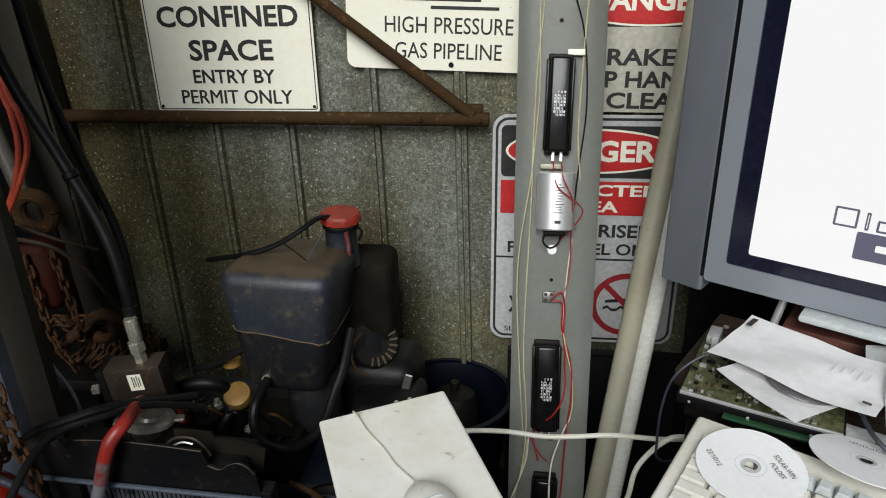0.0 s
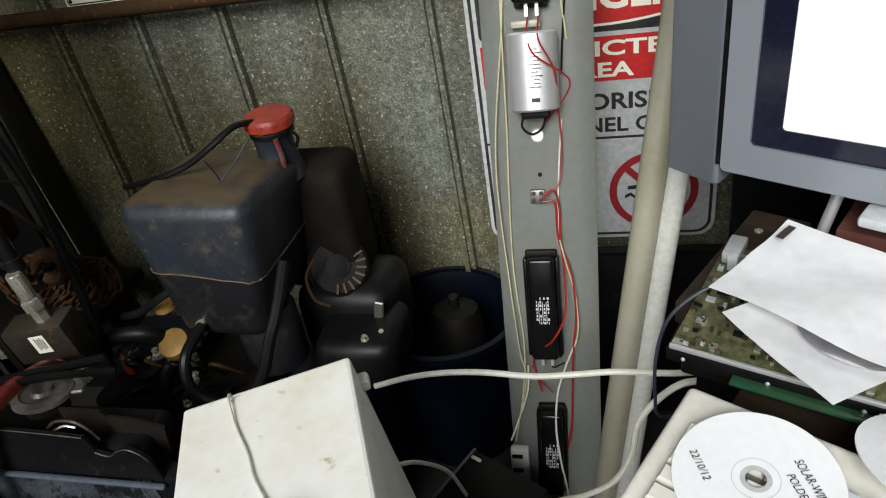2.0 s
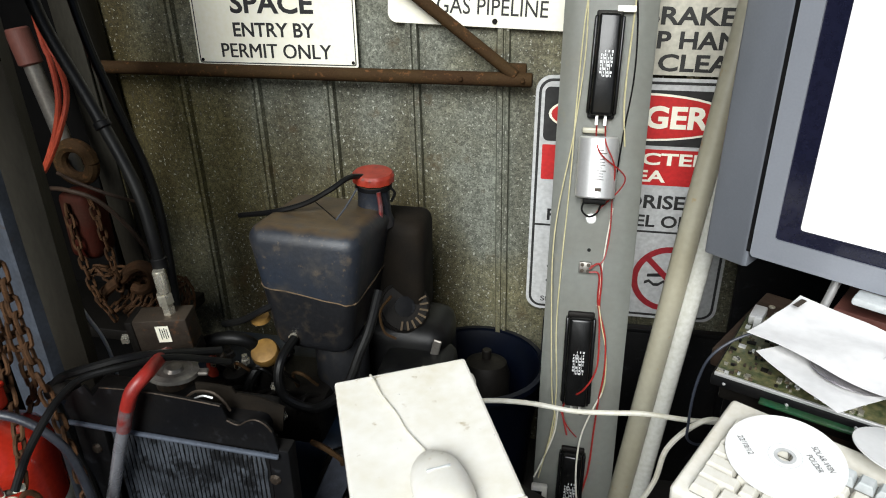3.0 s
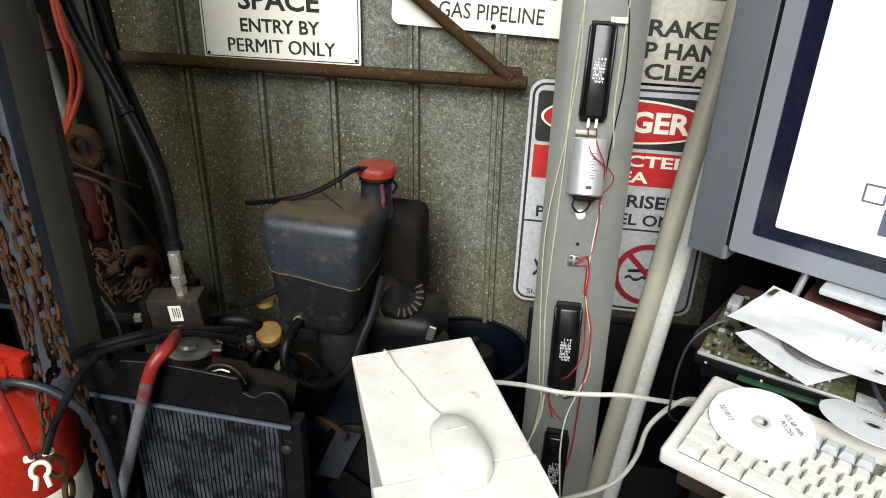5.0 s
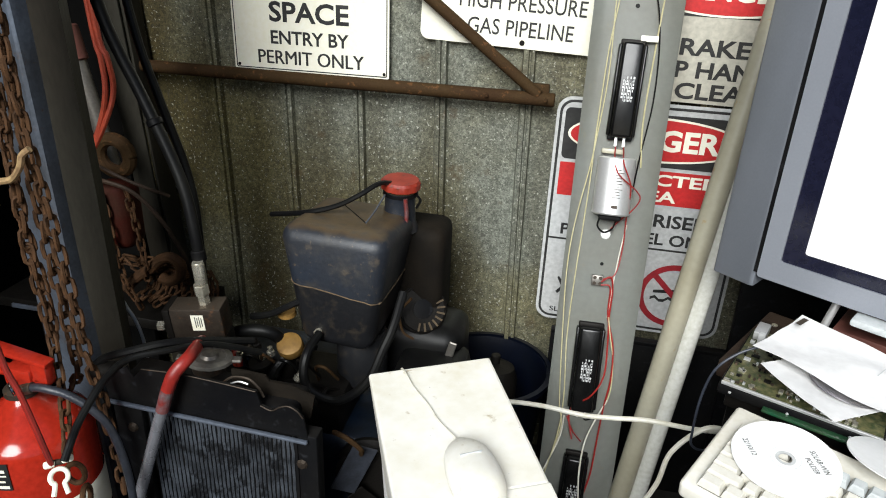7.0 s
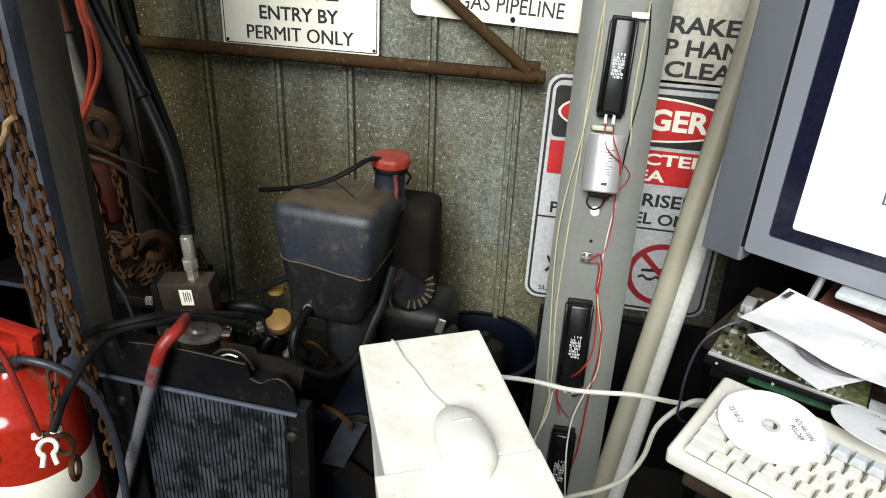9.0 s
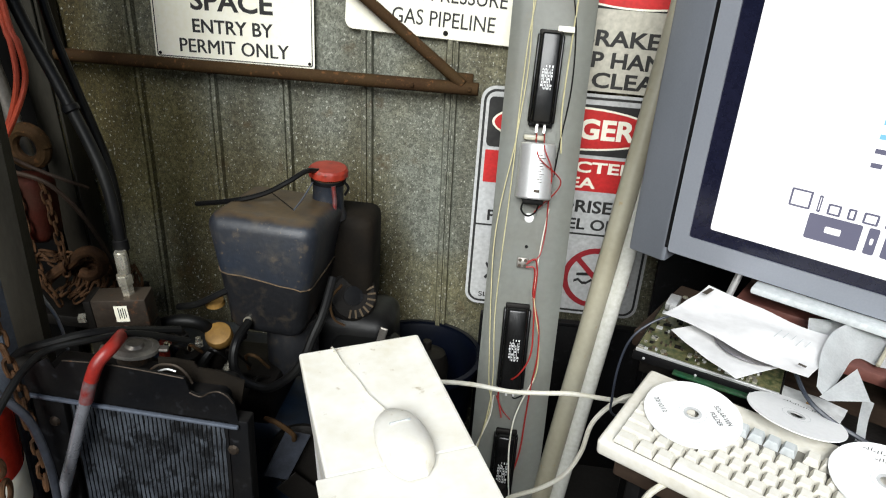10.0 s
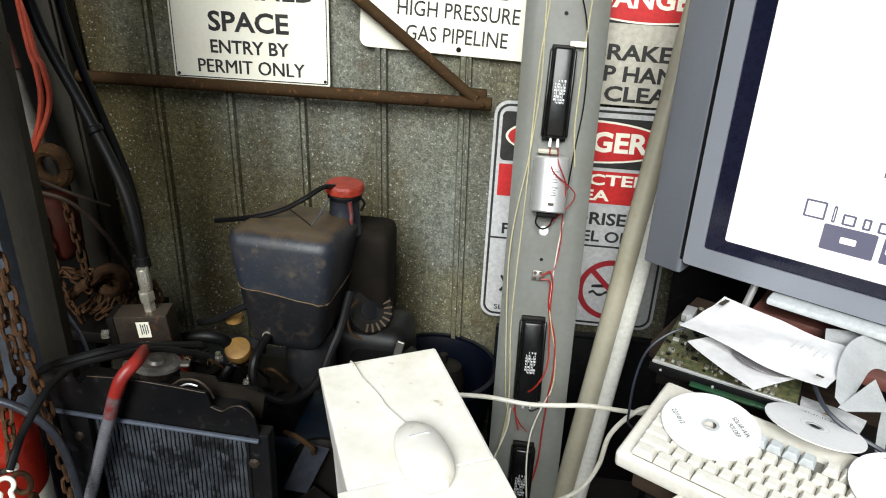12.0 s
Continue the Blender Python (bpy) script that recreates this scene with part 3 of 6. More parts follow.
# ---- stripped light batten leaning against the wall ----
BATTEN = Matrix.Translation((0.1985, 1.104, 0.0)) @ Matrix.Rotation(-math.atan(0.28), 4, "X") @ pose(0, 0, 0, 90, 0, 0)


def ballast(parent, x, z, length, tilt, w=0.058):
    m = pose(x, z, 0.0, 0, 0, tilt)
    b = part("ballast", box((w * 0.72, length, 0.036), (0, 0, 0.019), 0.006, 3, m), BLACKGLOSS, parent, "glossy black potted ballast")
    for sx in (-1, 1):
        part("side_rib", box((w * 0.12, length * 0.97, 0.022), (sx * w * 0.43, 0, 0.012), 0.003, 2, m), BLACKGLOSS, b)
    part("end_flange", box((w * 0.86, 0.012, 0.012), (0, length / 2 + 0.002, 0.008), 0.003, 2, m), DARKSTEEL, b)
    part("end_flange", box((w * 0.86, 0.010, 0.014), (0, -length / 2 - 0.001, 0.008), 0.003, 2, m), BLACKMATT, b)
    for dx in (-0.007, 0.009):
        part("spade_tab", box((0.005, 0.020, 0.003), (dx, -length / 2 - 0.008, 0.018), 0.0, 1, m), SILVER, b)
    rows = [(-0.0096 + 0.0064 * k, -0.021 + 0.0064 * j, 0.0016 + 0.0010 * ((k + 2 * j) % 3), 0.0044) for k in range(4) for j in range(8) if (k * 5 + j * 3) % 7]
    rows += [(-0.0064 + 0.0064 * k, -0.002, 0.0010, 0.040) for k in range(3)]
    part("printed_label", bars(rows, m @ pose(0, 0, 0.0374)), SIGNGREY, b, "small white print")


def light_batten():
    s = thing("light_batten", "stripped fluorescent light batten leaning upright against the wall", "light fitting", BATTEN)
    prof = [(-0.080, -0.045), (-0.083, -0.012), (-0.081, -0.010), (-0.056, 0.0), (0.062, 0.0), (0.092, -0.008), (0.095, -0.011), (0.092, -0.045)]
    bm = bmesh.new()
    rows = []
    for k in range(15):
        y = 1.46 * k / 14
        rows.append([bm.verts.new((x * (0.895 + 0.105 * y / 1.3), y, z + 0.0008 * math.sin(9 * y))) for x, z in prof])
    for a, b in zip(rows, rows[1:]):
        for i in range(len(prof) - 1):
            bm.faces.new((a[i], a[i + 1], b[i + 1], b[i]))
    bmesh.ops.solidify(bm, geom=bm.faces[:], thickness=0.0012)
    part("tray", bm, BATTENWHITE, s, "white enamelled steel tray")
    ballast(s, 0.003, 1.12, 0.187, -1)
    ballast(s, -0.003, 0.535, 0.185, 0.5, 0.062)
    ballast(s, 0.000, 0.250, 0.17, -1, 0.056)
    cap = part("capacitor", lathe([(0.012, 0), (0.034, 0.0), (0.0375, 0.003), (0.0375, 0.114), (0.034, 0.117), (0.012, 0.117)], 28, pose(0.002, 0.870, 0.031, -90, 0, 0) @ Matrix.Diagonal((1, 0.75, 1, 1))), SILVER, s, "bare aluminium capacitor can")
    part("printed_label", bars([(0.004 + 0.003 * (k % 2), 0.092 - 0.0055 * k, 0.010 + 0.004 * ((k * 2) % 3), 0.0011) for k in range(11)] + [(0.004, 0.018, 0.012, 0.006)], pose(0.002, 0.870, 0.0605)), BLOCK, cap)
    part("clip", box((0.046, 0.011, 0.016), (-0.008, 0.998, 0.010), 0.003), CREAM, s)
    part("capacitor_base", box((0.044, 0.012, 0.03), (0.002, 0.864, 0.026), 0.004), BLACKMATT, s)
    part("terminal_block", box((0.025, 0.023, 0.011), (-0.004, 0.727, 0.0055), 0.002), DULLCAP, s)
    for k in range(4):
        x, y = -0.010 + 0.012 * (k % 2), 0.721 + 0.012 * (k // 2)
        part("terminal_screw", rod((x, y, 0.0105), (x, y, 0.0125), 0.0038, 8), BLOCK, s)
    part("hole", rod((0.001, 0.762, -0.0005), (0.001, 0.762, 0.0008), 0.004, 10), BLACKMATT, s)
    part("hole", rod((0.003, 1.288, -0.0005), (0.003, 1.288, 0.0008), 0.0045, 10), BLACKMATT, s)
    part("knockout", rod((0.0, 0.826, -0.0005), (0.0, 0.826, 0.001), 0.011, 16), SILVER, s)
    part("earth_tab", box((0.034, 0.012, 0.003), (0.034, 1.224, 0.012), 0.001), SIGNWHITE, s)
    holder = part("lamp_holder", box((0.034, 0.09, 0.018), (-0.062, 0.205, 0.010), 0.004), IVORY, s, "cream lamp holder")
    for k in range(3):
        part("slot", box((0.02, 0.008, 0.004), (-0.066, 0.175 + 0.03 * k, 0.019), 0.001), BLACKMATT, holder)
    zz = 0.005
    def wire(material, pts, r=0.0014):
        part("wire", sweep(pts, r, 6, 8), material, s)
    wire(YELLOWWIRE, [(-0.042, 1.46, zz), (-0.040, 1.30, zz), (-0.036, 1.15, zz), (-0.044, 1.02, zz), (-0.050, 0.96, 0.012), (-0.066, 0.84, zz), (-0.070, 0.74, zz), (-0.062, 0.60, zz), (-0.050, 0.45, 0.010), (-0.040, 0.40, 0.018), (-0.056, 0.32, 0.02)])
    wire(YELLOWWIRE, [(-0.030, 1.46, zz), (-0.033, 1.31, zz), (-0.042, 1.20, zz), (-0.046, 1.03, zz), (-0.046, 0.95, 0.014), (-0.048, 0.84, zz), (-0.051, 0.74, zz), (-0.052, 0.60, zz), (-0.042, 0.46, zz), (-0.046, 0.38, 0.02), (-0.066, 0.27, 0.02)])
    wire(YELLOWWIRE, [(0.066, 1.46, zz), (0.054, 1.32, zz), (0.048, 1.20, zz), (0.044, 1.06, zz), (0.052, 0.97, zz)], 0.0018)
    wire(RUBBER, [(0.010, 1.46, zz), (0.022, 1.36, zz), (0.045, 1.28, zz), (0.056, 1.20, zz), (0.058, 1.10, zz), (0.048, 1.0, zz), (0.042, 0.92, zz)], 0.0016)
    wire(REDWIRE, [(-0.004, 1.008, 0.016), (-0.004, 0.985, 0.045), (0.006, 0.955, 0.066), (0.045, 0.925, 0.05), (0.056, 0.908, 0.04), (0.046, 0.885, 0.03), (0.02, 0.855, 0.02), (0.008, 0.840, 0.02)])
    wire(REDWIRE, [(0.012, 1.008, 0.016), (0.014, 0.975, 0.064), (0.034, 0.93, 0.055), (0.036, 0.87, 0.02), (0.038, 0.80, 0.007), (0.030, 0.745, 0.010), (0.006, 0.732, 0.016)])
    wire(WHITEWIRE, [(0.040, 0.85, 0.008), (0.0345, 0.80, 0.006), (0.030, 0.74, 0.006), (0.026, 0.65, 0.008)])
    wire(REDWIRE, [(0.004, 0.726, 0.016), (0.022, 0.738, 0.014), (0.030, 0.71, 0.008), (0.030, 0.655, 0.010), (0.034, 0.60, 0.014), (0.034, 0.53, 0.035), (0.012, 0.485, 0.045), (-0.018, 0.452, 0.02), (-0.026, 0.42, 0.010), (-0.014, 0.372, 0.018)], 0.0019)
    wire(REDWIRE, [(0.004, 0.720, 0.016), (0.024, 0.715, 0.014), (0.027, 0.655, 0.010), (0.046, 0.59, 0.012), (0.051, 0.52, 0.012), (0.044, 0.45, 0.012), (0.04, 0.38, 0.012), (0.036, 0.30, 0.012), (0.025, 0.24, 0.012)], 0.0019)
    wire(REDWIRE, [(-0.030, 0.42, 0.01), (-0.020, 0.40, 0.016), (-0.010, 0.385, 0.016), (0.006, 0.37, 0.018)])
    wire(YELLOWWIRE, [(0.029, 0.652, 0.012), (0.038, 0.61, 0.012), (0.050, 0.56, 0.012), (0.054, 0.50, 0.012), (0.048, 0.46, 0.012)])
    wire(WHITEWIRE, [(0.050, 0.47, 0.012), (0.030, 0.42, 0.012), (0.014, 0.37, 0.022), (0.010, 0.31, 0.040), (0.016, 0.24, 0.040), (0.024, 0.16, 0.02), (0.026, 0.05, 0.012)], 0.0019)
    wire(WHITEWIRE, [(-0.036, 0.42, 0.012), (-0.040, 0.37, 0.012), (-0.060, 0.31, 0.02), (-0.075, 0.27, 0.02)], 0.0019)
    wire(RUBBER, [(-0.016, 0.866, 0.03), (-0.020, 0.845, 0.03), (-0.006, 0.832, 0.025), (0.010, 0.84, 0.02), (0.016, 0.858, 0.02)], 0.002)
    wire(RUBBER, [(0.004, 0.445, 0.018), (0.008, 0.420, 0.016), (0.028, 0.428, 0.014)], 0.0016)


def tube_fitting():
    s = thing("tube_fitting", "yellowed fluorescent tube fitting leaning beside the batten", "light fitting")
    a, b = Vector((0.271, 1.130, 0.0)), Vector((0.479, 1.430, 1.5))
    part("housing", rod(a, b, 0.0215, 20), CREAM, s, "yellowed plastic housing")
    off = Vector((0.0375, 0.004, 0))
    part("lit_half", rod(a + off, b + off, 0.0175, 20), TUBEWHITE, s, "whiter right half, its lit side put into the colour")
    off2 = Vector((0.0205, 0.002, 0))
    part("seam", rod(a + off2, b + off2, 0.006, 6), BLOCK, s)


light_batten(), tube_fitting()


# ---- engine corner ----
def fuel_tank():
    s = thing("fuel_tank", "dusty black plastic fuel tank with a red screw cap", "fuel tank")
    bm = box((0.222, 0.25, 0.262), (-0.320, 1.205, 0.694), 0.030, 4)
    for v in bm.verts:
        f = (0.825 - v.co.z) / 0.255
        side = min(1.0, max(0.0, (-0.320 - v.co.x) / 0.111))
        v.co.x += 0.085 * side * max(0, f - 0.45) if v.co.x < -0.320 else -0.048 * max(0, f - 0.35)
        v.co.z += 0.055 * side * max(0, f - 0.7)
        v.co.y += 0.008 * max(0, f - 0.6) + 0.035 * max(0, 0.35 - f)
        v.co.z += 0.012 * (v.co.x + 0.320) / 0.12 * (f - 0.5) - (0.16 * max(0, v.co.y - 1.20) if f < 0.3 else 0)
    jitter(bm, 0.004, 9)
    lower = bm.copy()
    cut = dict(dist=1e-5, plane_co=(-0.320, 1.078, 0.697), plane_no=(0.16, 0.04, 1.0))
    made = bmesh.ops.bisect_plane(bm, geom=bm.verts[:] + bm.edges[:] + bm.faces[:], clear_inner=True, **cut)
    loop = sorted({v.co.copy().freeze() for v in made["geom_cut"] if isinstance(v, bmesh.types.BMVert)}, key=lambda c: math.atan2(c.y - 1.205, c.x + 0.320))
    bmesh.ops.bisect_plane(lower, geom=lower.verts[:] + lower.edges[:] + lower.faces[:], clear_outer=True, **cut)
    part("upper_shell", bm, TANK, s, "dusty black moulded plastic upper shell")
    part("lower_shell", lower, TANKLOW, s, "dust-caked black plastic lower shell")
    part("seam", jitter(sweep(loop + loop[:1], 0.0015, 6, 4), 0.0036, 85), SEAMDUST, s, "crusty moulding seam")
    lobe = box((0.165, 0.13, 0.25), (-0.222, 1.350, 0.645), 0.026, 3)
    part("rear_lobe", jitter(lobe, 0.004, 9), FLAP, s, "brown dusty rear lobe")
    part("neck", lathe([(0.043, 0), (0.036, 0.02), (0.033, 0.05), (0.033, 0.085), (0.036, 0.09)], 28, pose(-0.243, 1.30, 0.765, 3, 2, 0)), TANK, s)
    part("neck_stain", sweep([(-0.222, 1.268, 0.845), (-0.218, 1.266, 0.81), (-0.22, 1.262, 0.78)], 0.010, 8, 5, flat=0.5), WORNRED, s, "red paint run")
    part("neck_ring", lathe([(0.030, 0.0), (0.038, 0.002), (0.038, 0.012), (0.034, 0.014)], 28, pose(-0.241, 1.30, 0.842, 3, 2, 0)), BLACKMATT, s)
    bm = bmesh.new()
    n, prof = 48, [(0.036, 0.0), (0.0415, 0.003), (0.0415, 0.016), (0.038, 0.021), (0.02, 0.022)]
    rings = [[bm.verts.new(((r + (0.0015 if k % 4 < 2 and 0 < j < 3 else 0)) * math.cos(2 * math.pi * k / n), (r + (0.0015 if k % 4 < 2 and 0 < j < 3 else 0)) * math.sin(2 * math.pi * k / n), z)) for k in range(n)] for j, (r, z) in enumerate(prof)]
    for a, b in zip(rings, rings[1:]):
        for k in range(n):
            bm.faces.new((a[k], a[(k + 1) % n], b[(k + 1) % n], b[k]))
    bm.faces.new(rings[-1])
    bmesh.ops.transform(bm, matrix=pose(-0.241, 1.30, 0.856, 3, 2, 0), verts=bm.verts)
    part("cap", bm, REDCAP, s, "scuffed red plastic screw cap")
    part("retainer", sweep([(-0.205, 1.29, 0.85), (-0.196, 1.295, 0.835), (-0.205, 1.30, 0.815)], 0.003, 6), RUBBER, s)
    part("breather_tube", sweep([(-0.515, 1.24, 0.785), (-0.411, 1.19, 0.821), (-0.349, 1.20, 0.839), (-0.302, 1.21, 0.865), (-0.272, 1.24, 0.882), (-0.256, 1.28, 0.872)], 0.0055, 8), RUBBER, s)
    part("tie_wire", sweep([(-0.345, 1.24, 0.826), (-0.30, 1.19, 0.826), (-0.272, 1.155, 0.828)], 0.0012, 5, 4), DARKSTEEL, s)
    part("tie_wire", sweep([(-0.272, 1.155, 0.828), (-0.268, 1.20, 0.836), (-0.264, 1.26, 0.852)], 0.0018, 5, 4), STEEL, s)
    part("outlet", rod((-0.345, 1.10, 0.612), (-0.352, 1.075, 0.606), 0.008), PLATED, s)
    part("sump", lathe([(0.04, 0), (0.055, 0.012), (0.055, 0.12), (0.05, 0.13)], 28, pose(-0.285, 1.165, 0.45)), TANKLOW, s)
    part("fuel_hose", sweep([(-0.346, 1.075, 0.608), (-0.351, 1.022, 0.595), (-0.351, 1.0, 0.562), (-0.336, 0.995, 0.527), (-0.288, 0.995, 0.512), (-0.244, 0.995, 0.538), (-0.213, 1.0, 0.578), (-0.196, 1.021, 0.627), (-0.184, 1.048, 0.664), (-0.178, 1.1, 0.715)], 0.0092, 10), RUBBER, s, "looping black fuel hose")


def starter_wheel(parent):
    c = pose(-0.178, 1.275, 0.583, 62, 0, 28) @ Matrix.Scale(0.86, 4)
    part("cowl", lathe([(0.045, -0.02), (0.066, -0.016), (0.066, 0.0), (0.060, 0.004), (0.058, 0.0)], 32, c), DARKSTEEL, parent)
    part("hub", lathe([(0.008, 0), (0.026, 0.001), (0.026, 0.004), (0.018, 0.005)], 20, c), BLACKMATT, parent)
    for k in range(20):
        a = 2 * math.pi * k / 20
        if 2.7 < a < 5.2:
            part("fan_slot", box((0.0050, 0.022, 0.003), (0, 0.049, 0.0045), 0.0, 1, c @ Matrix.Rotation(a, 4, "Z")), TANSLOT, parent, "tan slot", smooth=False)
    part("pull_cord", sweep([(-0.19, 1.215, 0.64), (-0.215, 1.215, 0.60), (-0.205, 1.205, 0.56), (-0.18, 1.205, 0.545)], 0.003, 6), RUST, parent)


def engine():
    s = thing("diesel_engine", "oily dark diesel engine with blue paint and hoses", "engine")
    part("crankcase", jitter(box((0.46, 0.36, 0.36), (-0.36, 1.2, 0.22), 0.03, 3), 0.008, 11), BLUEPAINT, s, "grimy blue engine casing")
    part("cylinder_head", jitter(box((0.30, 0.18, 0.10), (-0.44, 1.12, 0.43), 0.015, 2), 0.006, 14), DARKSTEEL, s)
    part("rocker_cover", jitter(box((0.17, 0.13, 0.05), (-0.50, 1.16, 0.49), 0.014, 2), 0.004, 14), BLUEPAINT, s)
    part("cowling", jitter(box((0.20, 0.16, 0.17), (-0.18, 1.32, 0.46), 0.04, 3), 0.006, 12), RUBBER, s)
    part("side_cover", jitter(box((0.16, 0.16, 0.10), (-0.14, 1.22, 0.45), 0.03, 3), 0.006, 12), RUBBER, s)
    starter_wheel(s)
    part("oil_cap", lathe([(0.022, 0), (0.0265, 0.002), (0.0275, 0.006), (0.0275, 0.019), (0.0255, 0.024), (0.018, 0.0265), (0.006, 0.027)], 22, pose(-0.412, 1.083, 0.556, 32, 4, 0)), BRASS, s, "ochre oil filler cap")
    part("filler_neck", rod((-0.43, 1.09, 0.46), (-0.412, 1.087, 0.556), 0.019), DARKSTEEL, s)
    part("second_cap", lathe([(0.012, 0), (0.020, 0.003), (0.018, 0.012), (0.006, 0.015)], 14, pose(-0.432, 1.115, 0.615, 10, 0, 0)), BRASS, s, "ochre cap")
    part("plug", lathe([(0.011, 0), (0.014, 0.004), (0.014, 0.038), (0.010, 0.042), (0.005, 0.05)], 14, pose(-0.545, 1.10, 0.480)), REDCAP, s, "red terminal plug")
    part("intake_hose", sweep([(-0.60, 1.06, 0.545), (-0.55, 1.055, 0.575), (-0.50, 1.06, 0.598), (-0.45, 1.07, 0.595), (-0.43, 1.09, 0.555), (-0.425, 1.10, 0.50)], 0.0135, 12), RUBBER, s, "thick black rubber hose")
    part("heater_hose", sweep([(-0.50, 1.09, 0.615), (-0.45, 1.08, 0.635), (-0.395, 1.09, 0.665), (-0.36, 1.14, 0.66)], 0.007, 8), RUBBER, s)
    part("return_hose", sweep([(-0.415, 1.075, 0.55), (-0.435, 1.05, 0.52), (-0.45, 1.04, 0.47), (-0.46, 1.04, 0.42)], 0.010, 8), RUBBER, s)
    for x, y, z in ((-0.475, 1.075, 0.525), (-0.352, 1.08, 0.60), (-0.53, 1.08, 0.52), (-0.40, 1.03, 0.47), (-0.36, 1.02, 0.46), (-0.09, 1.19, 0.49), (-0.115, 1.17, 0.495)):
        part("bolt", lathe([(0.007, 0), (0.008, 0.001), (0.008, 0.006), (0.005, 0.007), (0.005, 0.014)], 6, pose(x, y, z, 14, 6, 0)), PLATED, s, "bright plated bolt")
    for k in range(7):
        part("fuel_pipe", sweep([(-0.56 + 0.035 * k, 1.05 + 0.012 * (k % 3), 0.42 + 0.02 * (k % 2)), (-0.54 + 0.035 * k, 1.03, 0.48 + 0.012 * (k % 3)), (-0.50 + 0.03 * k, 1.06, 0.49), (-0.47 + 0.03 * k, 1.10, 0.45)], 0.0045, 6, 6), DARKSTEEL, s)
    for k, (x, y, z) in enumerate(((-0.50, 1.07, 0.545), (-0.475, 1.06, 0.56), (-0.455, 1.075, 0.535), (-0.375, 1.06, 0.535), (-0.36, 1.07, 0.57), (-0.39, 1.05, 0.50))):
        part("union_nut", lathe([(0.006, 0), (0.009, 0.002), (0.009, 0.012), (0.006, 0.014), (0.006, 0.022)], 6, pose(x, y, z, 20 - 9 * k, 8 * k - 20, 0)), (BLOCK, DARKSTEEL, PLATED)[k % 3], s)
    for k in range(5):
        x = -0.52 + 0.04 * k
        part("fuel_pipe", sweep([(x, 1.10, 0.47), (x + 0.01, 1.06, 0.535 + 0.008 * (k % 2)), (x + 0.035, 1.05, 0.545), (x + 0.05, 1.08, 0.50)], 0.0035, 6, 6), (DARKSTEEL, RUST, RUBBER)[k % 3], s)
    part("filter_bowl", lathe([(0.010, 0), (0.022, 0.004), (0.024, 0.03), (0.026, 0.034), (0.026, 0.045), (0.016, 0.05)], 20, pose(-0.475, 1.075, 0.475, 6, -5, 0)), DARKSTEEL, s)
    part("lever", box((0.018, 0.006, 0.062), (0, 0, 0), 0.002, 1, pose(-0.102, 1.228, 0.510, 10, 14, 0)), DULLCAP, s, "pale metal lever")
    part("pulley", lathe([(0.02, -0.02), (0.065, -0.02), (0.065, -0.012), (0.05, 0.0), (0.065, 0.012), (0.065, 0.02), (0.02, 0.02)], 28, pose(-0.215, 0.99, 0.36, 90, 0, 10)), DARKSTEEL, s)
    part("fan_blade", box((0.05, 0.004, 0.11), (0, 0, 0), 0.001, 1, pose(-0.225, 0.93, 0.41, 0, 25, 25)), HOSEGREY, s, "grey sheet fan blade")
    part("fan_blade", box((0.05, 0.004, 0.11), (0, 0, 0), 0.001, 1, pose(-0.20, 0.95, 0.30, 0, -40, 25)), DARKSTEEL, s)
    part("belt_guard", sweep([(-0.26, 0.92, 0.50), (-0.23, 0.90, 0.51), (-0.205, 0.91, 0.48), (-0.21, 0.93, 0.45)], 0.005, 6), RUST, s, "oily brown wire loom")


